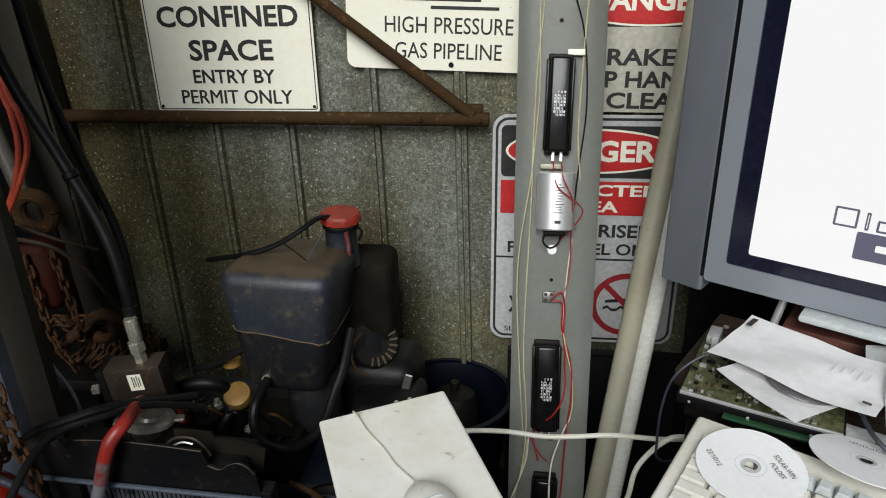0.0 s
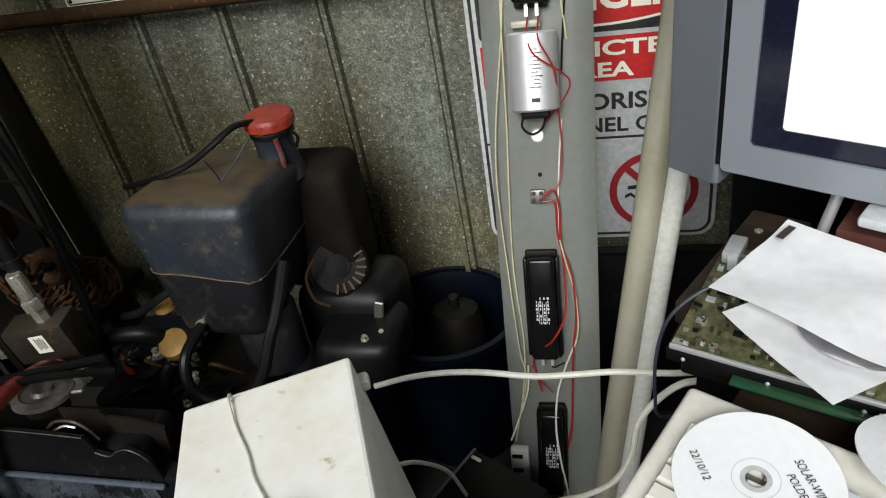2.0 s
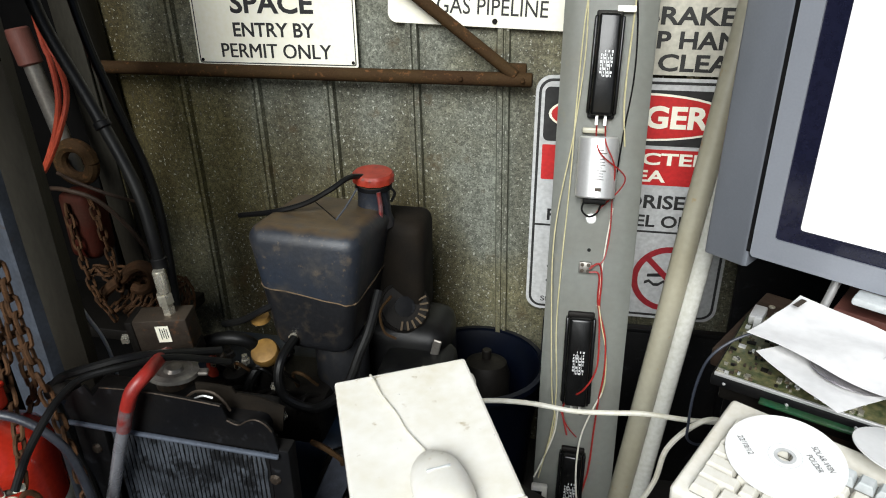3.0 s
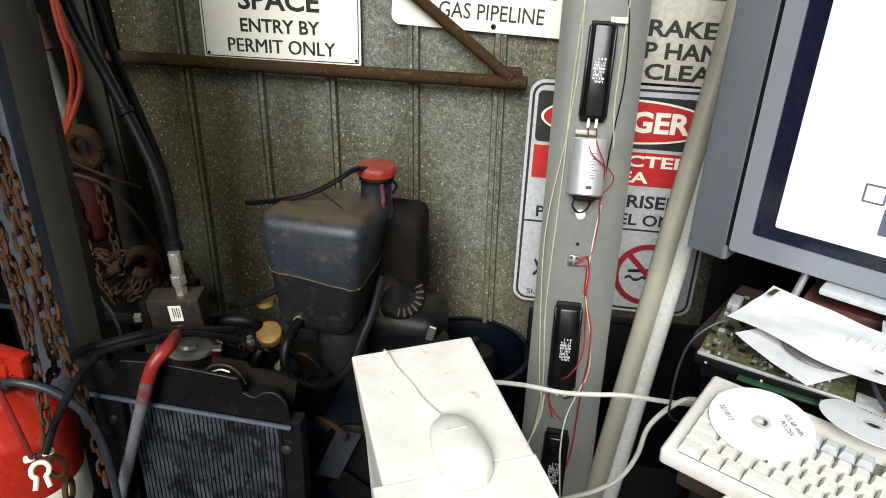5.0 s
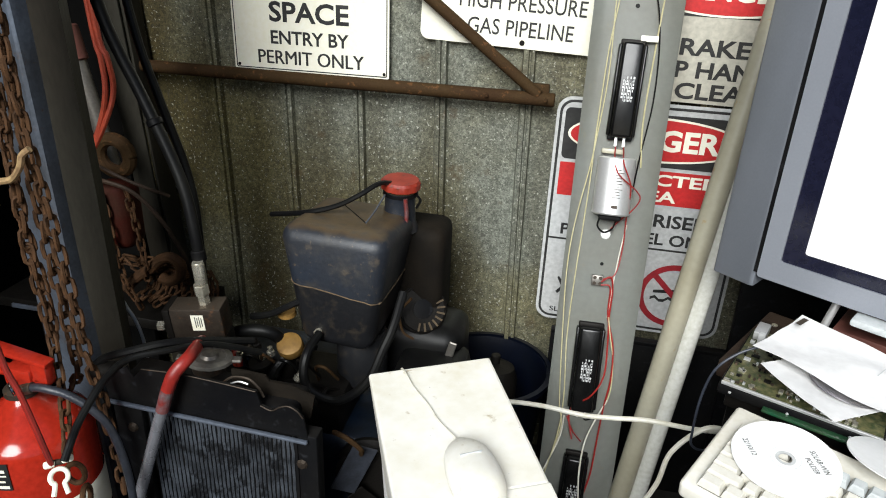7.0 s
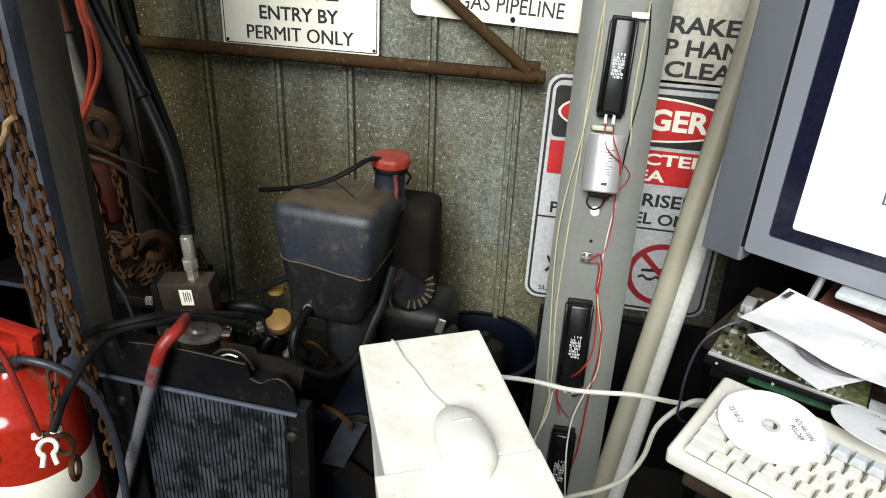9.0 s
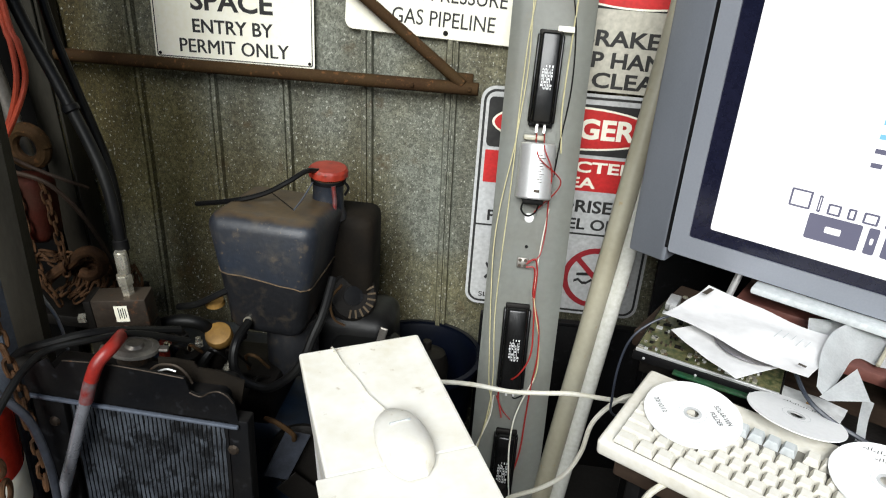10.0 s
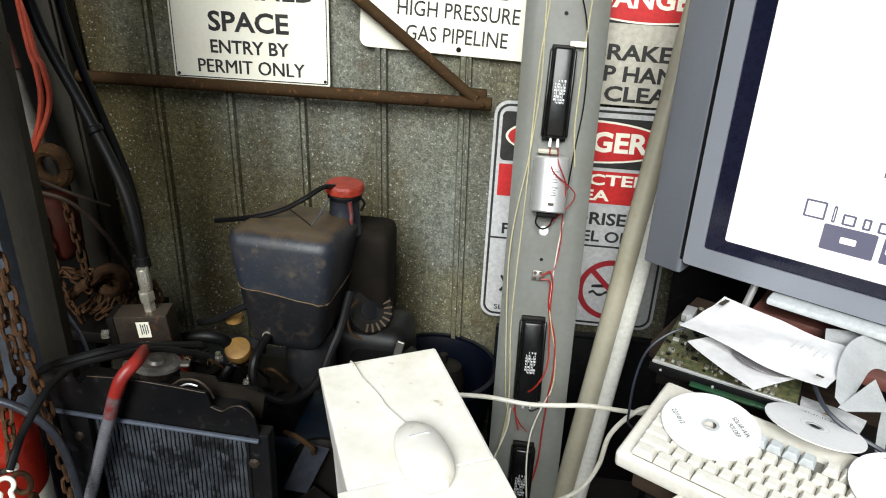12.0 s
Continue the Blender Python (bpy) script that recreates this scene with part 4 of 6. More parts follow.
def radiator():
    s = thing("radiator", "black engine radiator with a metal core, fixed before the engine", "radiator")
    bm = box((0.325, 0.085, 0.040), (-0.440, 0.834, 0.618), 0.014, 3)
    part("top_tank", jitter(bm, 0.003, 14), BLACKMATT, s, "scuffed black header tank")
    part("tank_lip", box((0.362, 0.008, 0.007), (0, 0, 0), 0.003, 2, pose(-0.431, 0.779, 0.5985, 0, 2.1, 0)), STEEL, s, "grey crimped lip")
    rim = [(-0.616, 0.632), (-0.596, 0.660), (-0.569, 0.678), (-0.558, 0.659), (-0.540, 0.679), (-0.472, 0.682), (-0.396, 0.678), (-0.337, 0.673), (-0.330, 0.647), (-0.312, 0.641), (-0.296, 0.651), (-0.281, 0.655), (-0.267, 0.648), (-0.258, 0.636)]
    part("shroud", plate(rim + [(-0.252, 0.596), (-0.612, 0.603)], 0.004, pose(0, 0.785, 0, 90, 0, 0)), BLACKMATT, s, "scuffed black sheet shroud", smooth=False)
    part("torn_edge", sweep([(x, 0.783, z) for x, z in rim[4:8]], 0.0011, 5, 6), BLOCK, s, "bare metal edge")
    part("torn_edge", sweep([(x, 0.783, z) for x, z in rim[8:]], 0.0013, 5, 6), BLOCK, s, "bare metal edge")
    flap = [(-0.402, 0.678), (-0.370, 0.680), (-0.338, 0.677), (-0.334, 0.665), (-0.295, 0.664), (-0.254, 0.650), (-0.266, 0.600), (-0.40, 0.610)]
    part("flap", jitter(plate(flap, 0.004, pose(0, 0.825, 0, 90, 0, 0)), 0.004, 20), FLAP, s, "brown dust-covered flap", smooth=False)
    part("wire_loop", sweep([(-0.402, 0.80, 0.668), (-0.385, 0.80, 0.681), (-0.359, 0.80, 0.683), (-0.342, 0.80, 0.671), (-0.332, 0.80, 0.652)], 0.0022, 6), BLOCK, s, "pale wire loop")
    part("wire_loop", sweep([(-0.395, 0.80, 0.664), (-0.375, 0.80, 0.674), (-0.358, 0.80, 0.672)], 0.0016, 6), SILVER, s)
    part("core_backing", box((0.275, 0.04, 0.46), (-0.412, 0.812, 0.36), 0.002), BLACKMATT, s)
    n = 34
    for k in range(n):
        x = -0.545 + 0.266 * (k + 0.5) / n
        bm = bmesh.new()
        rows = 24
        vs = []
        for j in range(rows + 1):
            z = 0.14 + 0.45 * j / rows
            dx = 0.0004 * math.sin(j * 2.3 + k) + (0.0012 if (j * 7 + k * 3) % 11 == 0 else 0)
            w = 0.0026
            vs.append([bm.verts.new((x - w + dx, 0.7905, z)), bm.verts.new((x + dx, 0.7865, z)), bm.verts.new((x + w + dx, 0.7905, z))])
        for a, b in zip(vs, vs[1:]):
            for i in range(2):
                bm.faces.new((a[i], a[i + 1], b[i + 1], b[i]))
        part("fin", bm, CORE, s, smooth=False)
    part("side_bracket", box((0.055, 0.03, 0.50), (-0.582, 0.80, 0.35), 0.004), BLACKMATT, s)
    part("side_bracket", box((0.035, 0.03, 0.50), (-0.254, 0.80, 0.35), 0.004), BLACKMATT, s)
    part("bottom_tank", box((0.385, 0.08, 0.06), (-0.425, 0.825, 0.11), 0.012, 3), BLACKMATT, s)
    part("stand", box((0.36, 0.07, 0.08), (-0.425, 0.83, 0.04), 0.004), DARKSTEEL, s)
    for x, z in ((-0.575, 0.552), (-0.264, 0.54)):
        part("bolt", lathe([(0.009, 0), (0.010, 0.002), (0.007, 0.006), (0.003, 0.007)], 8, pose(x, 0.786, z, 90, 0, 0)), BLOCK, s)
    neck = pose(-0.468, 0.868, 0.650, -6, 4, 0)
    part("filler_neck", lathe([(0.028, -0.02), (0.028, 0.0), (0.034, 0.004)], 24, neck), BLOCK, s)
    cap = part("radiator_cap", lathe([(0.034, 0.004), (0.041, 0.006), (0.040, 0.012), (0.03, 0.015), (0.028, 0.0125), (0.016, 0.0125), (0.013, 0.018), (0.004, 0.019)], 30, neck), DULLCAP, s, "dull metal pressure cap")
    for a in (20, 200):
        part("cap_ear", box((0.022, 0.018, 0.006), (0.044, 0, 0.008), 0.002, 1, neck @ Matrix.Rotation(radians(a), 4, "Z")), DULLCAP, cap)
    for x, z, r in ((-0.60, 0.655, 0.016),):
        part("inlet_stub", rod((x, 0.80, z), (x - 0.05, 0.80, z - 0.01), r), DARKSTEEL, s)


def pressure_valve():
    s = thing("hydraulic_valve", "worn steel hydraulic valve block with plated hose fitting", "valve", pose(-0.553, 0.990, 0.660, 4, -4, 10))
    part("block", box((0.102, 0.050, 0.066), (0, 0, 0), 0.004), BLOCK, s)
    part("end_plate", box((0.014, 0.056, 0.080), (-0.054, 0, -0.006), 0.003), DARKSTEEL, s)
    tag = part("label_plate", box((0.024, 0.001, 0.034), (0.004, -0.0256, 0.004), 0.0), SIGNWHITE, s, "white label plate")
    part("printed_label", bars([(-0.004 + 0.004 * k, 0.002, 0.0016, 0.024 - 0.005 * (k % 2)) for k in range(4)], pose(0.004, -0.0262, 0.004, 90, 0, 0)), INK, tag)
    part("lower_block", box((0.075, 0.045, 0.028), (0.015, 0, -0.046), 0.004), DARKSTEEL, s)
    part("swivel", lathe([(0.012, -0.10), (0.016, -0.096), (0.016, -0.075), (0.012, -0.07), (0.012, -0.06)], 6, pose(0.012, -0.01, 0.0)), PLATED, s)
    part("hex_nut", lathe([(0.009, 0.031), (0.0115, 0.033), (0.0115, 0.052), (0.009, 0.054)], 6, pose(0.014, 0, 0)), PLATED, s, "plated hex nut")
    part("hex_nut", lathe([(0.008, 0.052), (0.0145, 0.055), (0.0145, 0.072), (0.013, 0.075), (0.010, 0.076)], 6, pose(0.014, 0, 0)), PLATED, s, "plated hex nut")
    part("hose_ferrule", lathe([(0.0095, 0.076), (0.0115, 0.078), (0.0115, 0.120), (0.010, 0.123)], 18, pose(0.014, 0, 0, 0, 2, 0)), PLATED, s, "plated crimped ferrule")
    part("port_plug", lathe([(0.008, 0), (0.010, 0.002), (0.010, 0.014), (0.006, 0.016)], 6, pose(-0.068, -0.01, -0.012, 0, -90, 0)), PLATED, s)


def hoses():
    s = thing("hydraulic_hose", "black rubber hydraulic hose rising from the valve", "hose")
    part("hose", sweep([(-0.546, 0.998, 0.782), (-0.551, 1.0, 0.83), (-0.566, 1.01, 0.90), (-0.592, 1.02, 0.965), (-0.642, 1.03, 1.07), (-0.701, 1.035, 1.205), (-0.745, 1.06, 1.36), (-0.78, 1.08, 1.6), (-0.79, 1.1, 1.9)], 0.0108, 12), RUBBER, s)
    part("end_sleeve", rod((-0.546, 0.998, 0.778), (-0.549, 0.999, 0.80), 0.0138), BLACKMATT, s)
    part("cable_tie", rod((-0.619, 1.026, 1.022), (-0.625, 1.027, 1.034), 0.0142), BLACKMATT, s)
    for dx, dy, r in ((-0.065, 0.16, 0.009),):
        b = thing("hanging_hose", "dark rubber hose hanging behind the valve", "hose", group="hoses behind the valve")
        part("hose", sweep([(-0.60 + dx, 1.02 + dy, 0.50), (-0.605 + dx, 1.04 + dy, 0.72), (-0.62 + dx, 1.05 + dy, 0.86), (-0.665 + dx, 1.05 + dy, 1.02), (-0.705 + dx, 1.06 + dy, 1.14), (-0.74 + dx, 1.08 + dy, 1.3), (-0.78 + dx, 1.1 + dy, 1.7)], r, 10), RUBBER, b)
    r = thing("oil_hose", "braided steel hose with a red rubber sleeve", "hose")
    pts = [(-0.548, 0.985, 0.592), (-0.520, 0.935, 0.645), (-0.480, 0.86, 0.690), (-0.452, 0.79, 0.715), (-0.463, 0.762, 0.700), (-0.477, 0.758, 0.668)]
    mid = [(-0.474, 0.759, 0.676), (-0.481, 0.758, 0.658), (-0.492, 0.757, 0.625)]
    low = [(-0.490, 0.757, 0.632), (-0.494, 0.757, 0.620), (-0.505, 0.756, 0.59), (-0.527, 0.756, 0.527), (-0.577, 0.756, 0.385), (-0.61, 0.76, 0.27), (-0.61, 0.78, 0.12), (-0.59, 0.81, 0.01)]
    part("sleeve", sweep(pts, 0.0108, 12), REDHOSE, r, "red rubber sleeve")
    part("sleeve_end", sweep(mid, 0.0106, 12), WORNRED, r, "worn end of the red sleeve")
    part("braid", sweep(low, 0.0101, 12), BRAID, r, "braided steel hose")
    part("clamp", rod((-0.546, 0.982, 0.596), (-0.535, 0.962, 0.618), 0.0150), REDCAP, r)
    b = thing("battery_lead", "black cable with a pale metal clamp hanging on it", "cable")
    part("lead", sweep([(-0.40, 0.93, 0.645), (-0.455, 0.86, 0.695), (-0.496, 0.80, 0.713), (-0.540, 0.76, 0.714), (-0.548, 0.72, 0.709), (-0.550, 0.69, 0.698), (-0.554, 0.65, 0.671), (-0.551, 0.625, 0.655), (-0.552, 0.607, 0.634)], 0.0058, 10), RUBBER, b)
    part("lead", sweep([(-0.42, 0.94, 0.66), (-0.50, 0.84, 0.705), (-0.57, 0.80, 0.698), (-0.628, 0.80, 0.67), (-0.645, 0.80, 0.63), (-0.625, 0.79, 0.55), (-0.60, 0.78, 0.45), (-0.60, 0.78, 0.2)], 0.0072, 8), RUBBER, b)
    c = Matrix.Translation((-0.560, 0.600, 0.609)) @ Vector((0.74, -0.70, 0.80)).to_track_quat("Z", "Y").to_matrix().to_4x4() @ pose(0, 0, 0, 0, 0, -6)
    part("clamp_bar", box((0.020, 0.009, 0.007), (0.001, 0.021, 0), 0.003, 2, c), BLOCK, b, "grey clamp bar")
    part("clamp_bolt", box((0.015, 0.011, 0.008), (-0.011, 0.020, 0.004), 0.0035, 3, c), SIGNWHITE, b, "pale clamp nut")
    part("clamp_bolt", box((0.016, 0.011, 0.008), (0.013, 0.023, 0.004), 0.0035, 3, c), SIGNWHITE, b, "pale clamp nut")
    n = 20
    arc = [(0.0115 * math.sin(a), 0.0115 * math.cos(a), 0) for a in [radians(-148 + 296 * k / n) for k in range(n + 1)]]
    part("clamp_ring", sweep([c @ Vector((-0.0095, -0.026, 0))] + [c @ Vector(q) for q in arc] + [c @ Vector((0.0095, -0.026, 0))], 0.0036, 8, 2), SIGNWHITE, b, "pale metal clamp ring")


def extinguisher():
    s = thing("fire_extinguisher", "glossy red fire extinguisher with a white band, standing on the floor", "fire extinguisher", pose(-0.708, 0.712, 0.0))
    r = 0.094
    part("lower_body", lathe([(r - 0.012, 0.0), (r - 0.004, 0.006), (r, 0.02), (r, 0.398)], 40), REDPAINT, s)
    part("band", lathe([(r, 0.399), (r + 0.0006, 0.400), (r + 0.0006, 0.480), (r, 0.481)], 40), SIGNWHITE, s, "white painted band")
    part("body", lathe([(r, 0.482), (r, 0.578), (r - 0.002, 0.588), (r - 0.008, 0.599), (r - 0.020, 0.610), (r - 0.036, 0.622), (r - 0.052, 0.634), (r - 0.064, 0.643), (0.024, 0.650), (0.022, 0.656)], 48), REDPAINT, s, "glossy red steel cylinder")
    part("collar", lathe([(0.022, 0.650), (0.027, 0.653), (0.027, 0.662), (0.02, 0.666), (0.018, 0.676)], 20), BLOCK, s)
    part("valve", box((0.05, 0.034, 0.034), (0.012, 0, 0.690), 0.006), REDPAINT, s)
    part("lever", box((0.13, 0.024, 0.010), (-0.03, 0, 0), 0.004, 2, pose(0.03, 0, 0.722, 0, 10, 0)), REDPAINT, s, "red squeeze lever")
    part("carry_handle", box((0.13, 0.024, 0.010), (-0.035, 0, 0), 0.004, 2, pose(0.02, 0, 0.690, 0, 3, 0)), REDPAINT, s, "red carry handle")
    part("handle_bridge", box((0.030, 0.024, 0.046), (0.048, 0, 0.700), 0.008), REDPAINT, s)
    part("hose_nut", rod((0.010, -0.018, 0.668), (0.040, -0.018, 0.680), 0.0095, 8), BLOCK, s)
    part("hose", sweep([(0.033, -0.018, 0.678), (0.050, -0.018, 0.682), (0.070, -0.016, 0.680), (0.095, -0.010, 0.670), (0.125, -0.005, 0.648), (0.150, 0.0, 0.610), (0.165, 0.0, 0.542), (0.168, 0.0, 0.463), (0.16, 0.0, 0.30)], 0.0066, 12), HOSEGREY, s, "grey-blue ribbed discharge hose")
    part("pin_ring", sweep([(0.018, -0.03, 0.70), (0.028, -0.04, 0.695), (0.03, -0.042, 0.682), (0.018, -0.034, 0.676), (0.01, -0.03, 0.688), (0.018, -0.03, 0.70)], 0.0015, 5), CHROME, s)
    patches = [(INK, [(0, 0, 0.036, 0.052)], 0.0010, "black printed label"), (SIGNWHITE, [(0.004, 0.012, 0.018, 0.006), (0.002, 0.003, 0.024, 0.003), (0.004, -0.008, 0.014, 0.004), (0.002, -0.019, 0.026, 0.006)], 0.0016, "white printed lines")]
    for ink, rows, lift, note in patches:
        lab = bars(rows)
        bmesh.ops.subdivide_edges(lab, edges=lab.edges[:], cuts=3, use_grid_fill=True)
        for v in lab.verts:
            a = -1.42 + v.co.x / r
            v.co = Vector(((r + lift + v.co.z) * math.cos(a), (r + lift + v.co.z) * math.sin(a), 0.560 + v.co.y))
        part("printed_label", lab, ink, s, note)
    w = thing("hanging_wire", "thin red-brown rod hung down before the extinguisher", "rod")
    part("rod", sweep([(-0.595, 0.60, 0.99), (-0.603, 0.60, 0.92), (-0.607, 0.60, 0.877), (-0.609, 0.60, 0.834), (-0.604, 0.60, 0.789), (-0.592, 0.60, 0.752), (-0.580, 0.60, 0.694), (-0.570, 0.602, 0.625)], 0.0042, 8), REDHOSE, w)


def steel_post():
    s = thing("steel_post", "grey galvanised channel post standing on the floor", "post", kind="structure")
    prof = [(-0.870, 0.928), (-0.768, 0.904), (-0.761, 0.906), (-0.755, 0.934), (-0.745, 0.936), (-0.739, 0.912), (-0.686, 0.918), (-0.70, 0.955), (-0.81, 0.970)]
    bm = bmesh.new()
    rows = []
    for k in range(28):
        z = 2.7 * k / 27
        lean = 0.035 * max(0, 1.3 - z)
        rows.append([bm.verts.new((x + lean * 0.6 + 0.0015 * math.sin(7 * z + i), y + 0.001 * math.sin(9 * z + 2 * i), z)) for i, (x, y) in enumerate(prof)])
    for a, b in zip(rows, rows[1:]):
        for i in range(len(prof)):
            j = (i + 1) % len(prof)
            face = bm.faces.new((a[i], a[j], b[j], b[i]))
            # Lit left faces blue-grey, shaded right faces dark brown: light painted by face.
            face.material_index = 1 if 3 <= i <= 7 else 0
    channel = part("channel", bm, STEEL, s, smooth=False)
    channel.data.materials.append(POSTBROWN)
    part("bracket_tab", box((0.02, 0.02, 0.004), (-0.815, 0.918, 1.025), 0.001), STEEL, s)


def link_data():
    bm = sweep([(0.0075 * math.cos(a), 0, 0.0085 * (1 if math.sin(a) > 0 else -1) * (abs(math.sin(a)) > 0.01) + 0.0075 * math.sin(a)) for a in [2 * math.pi * k / 12 for k in range(13)]], 0.0034, 6, 1)
    ob = link_mesh("link", bm, CHAINRUST)
    me = ob.data
    bpy.data.objects.remove(ob)
    return me


LINK = None


def chain(label, pts, group):
    """Links strung along the points, each turned against the last."""
    global LINK
    LINK = LINK or link_data()
    s = thing("chain", label, "chain", group=group)
    ps = curve_points(pts, 40)
    step, run, last, k = 0.0255, 0.0, ps[0], 0
    for a, b in zip(ps, ps[1:]):
        run += (b - a).length
        if run >= step:
            run -= step
            ob = new("link", LINK)
            ob.parent = s
            d = (b - a).normalized()
            q = d.to_track_quat("Z", "Y").to_matrix().to_4x4()
            turn = (35 if k % 2 else 125) + random.uniform(-12, 12)
            ob.matrix_basis = Matrix.Translation(b) @ q @ Matrix.Rotation(radians(turn), 4, "Z") @ Matrix.Rotation(radians(random.uniform(-6, 6)), 4, "X")
            k += 1
    return s


def chains():
    c = "rusty steel lifting chain hanging from above"
    g = "chains at the post"
    chain(c, [(-0.652, 0.77, 1.75), (-0.652, 0.765, 1.2), (-0.645, 0.76, 1.09), (-0.637, 0.76, 0.99), (-0.629, 0.76, 0.90), (-0.613, 0.75, 0.81), (-0.605, 0.745, 0.747), (-0.601, 0.745, 0.693), (-0.591, 0.745, 0.631), (-0.590, 0.745, 0.59), (-0.584, 0.745, 0.54), (-0.584, 0.745, 0.44)], g)
    chain(c, [(-0.685, 0.77, 1.75), (-0.683, 0.765, 1.2), (-0.680, 0.76, 1.0), (-0.679, 0.755, 0.89), (-0.674, 0.755, 0.80), (-0.667, 0.75, 0.742), (-0.654, 0.735, 0.696), (-0.628, 0.705, 0.645), (-0.606, 0.675, 0.618), (-0.588, 0.65, 0.60)], g)
    chain(c, [(-0.705, 0.80, 1.75), (-0.704, 0.80, 1.18), (-0.715, 0.80, 1.05), (-0.712, 0.79, 0.92), (-0.70, 0.79, 0.80), (-0.71, 0.80, 0.70)], g)
    chain(c, [(-0.665, 0.785, 1.6), (-0.667, 0.78, 1.1), (-0.662, 0.775, 0.9), (-0.652, 0.77, 0.78), (-0.66, 0.78, 0.66), (-0.69, 0.79, 0.61)], g)
    chain("rusty chain hanging from the hoist body", [(-0.90, 1.28, 0.80), (-0.885, 1.28, 0.70), (-0.875, 1.28, 0.60), (-0.89, 1.30, 0.54)], "chains of the hoist")
    chain("rusty chain hanging from the hoist body", [(-0.955, 1.27, 0.78), (-0.94, 1.26, 0.66), (-0.925, 1.26, 0.55), (-0.90, 1.28, 0.46)], "chains of the hoist")
    for k in range(12):
        x0 = -1.02 + 0.016 * k
        chain("rusty chain heaped on the ledge", [(x0, 1.36 - 0.01 * (k % 3), 0.53 + 0.022 * (k % 3)), (x0 + 0.05, 1.34, 0.575 - 0.016 * (k % 4)), (x0 + 0.09, 1.37, 0.54), (x0 + 0.10, 1.35, 0.50 - 0.01 * k % 0.03), (x0 + 0.06, 1.33, 0.455)], "heaped chain")
    for at, turn, size in (((-0.570, 0.640, 0.578), 20, 0.0125), ((-0.548, 0.628, 0.548), 105, 0.0125)):
        q = thing("chain_link", "large rusty link hung at the chain end", "link", pose(*at, 0, 0, turn), group="large end links")
        part("ring", sweep([(size * math.cos(a), 0, 1.5 * size * math.sin(a)) for a in [2 * math.pi * k / 16 for k in range(17)]], 0.0044, 8, 2), CHAINRUST, q)
    h = thing("chain_hook", "worn yellow steel hook on the hanging chain", "hook")
    part("hook", sweep([(-0.628, 0.745, 1.055), (-0.640, 0.742, 1.045), (-0.646, 0.74, 1.028), (-0.665, 0.74, 1.008), (-0.69, 0.74, 1.0), (-0.71, 0.74, 0.978), (-0.70, 0.74, 0.962)], 0.0050, 8), HOOKYELLOW, h)


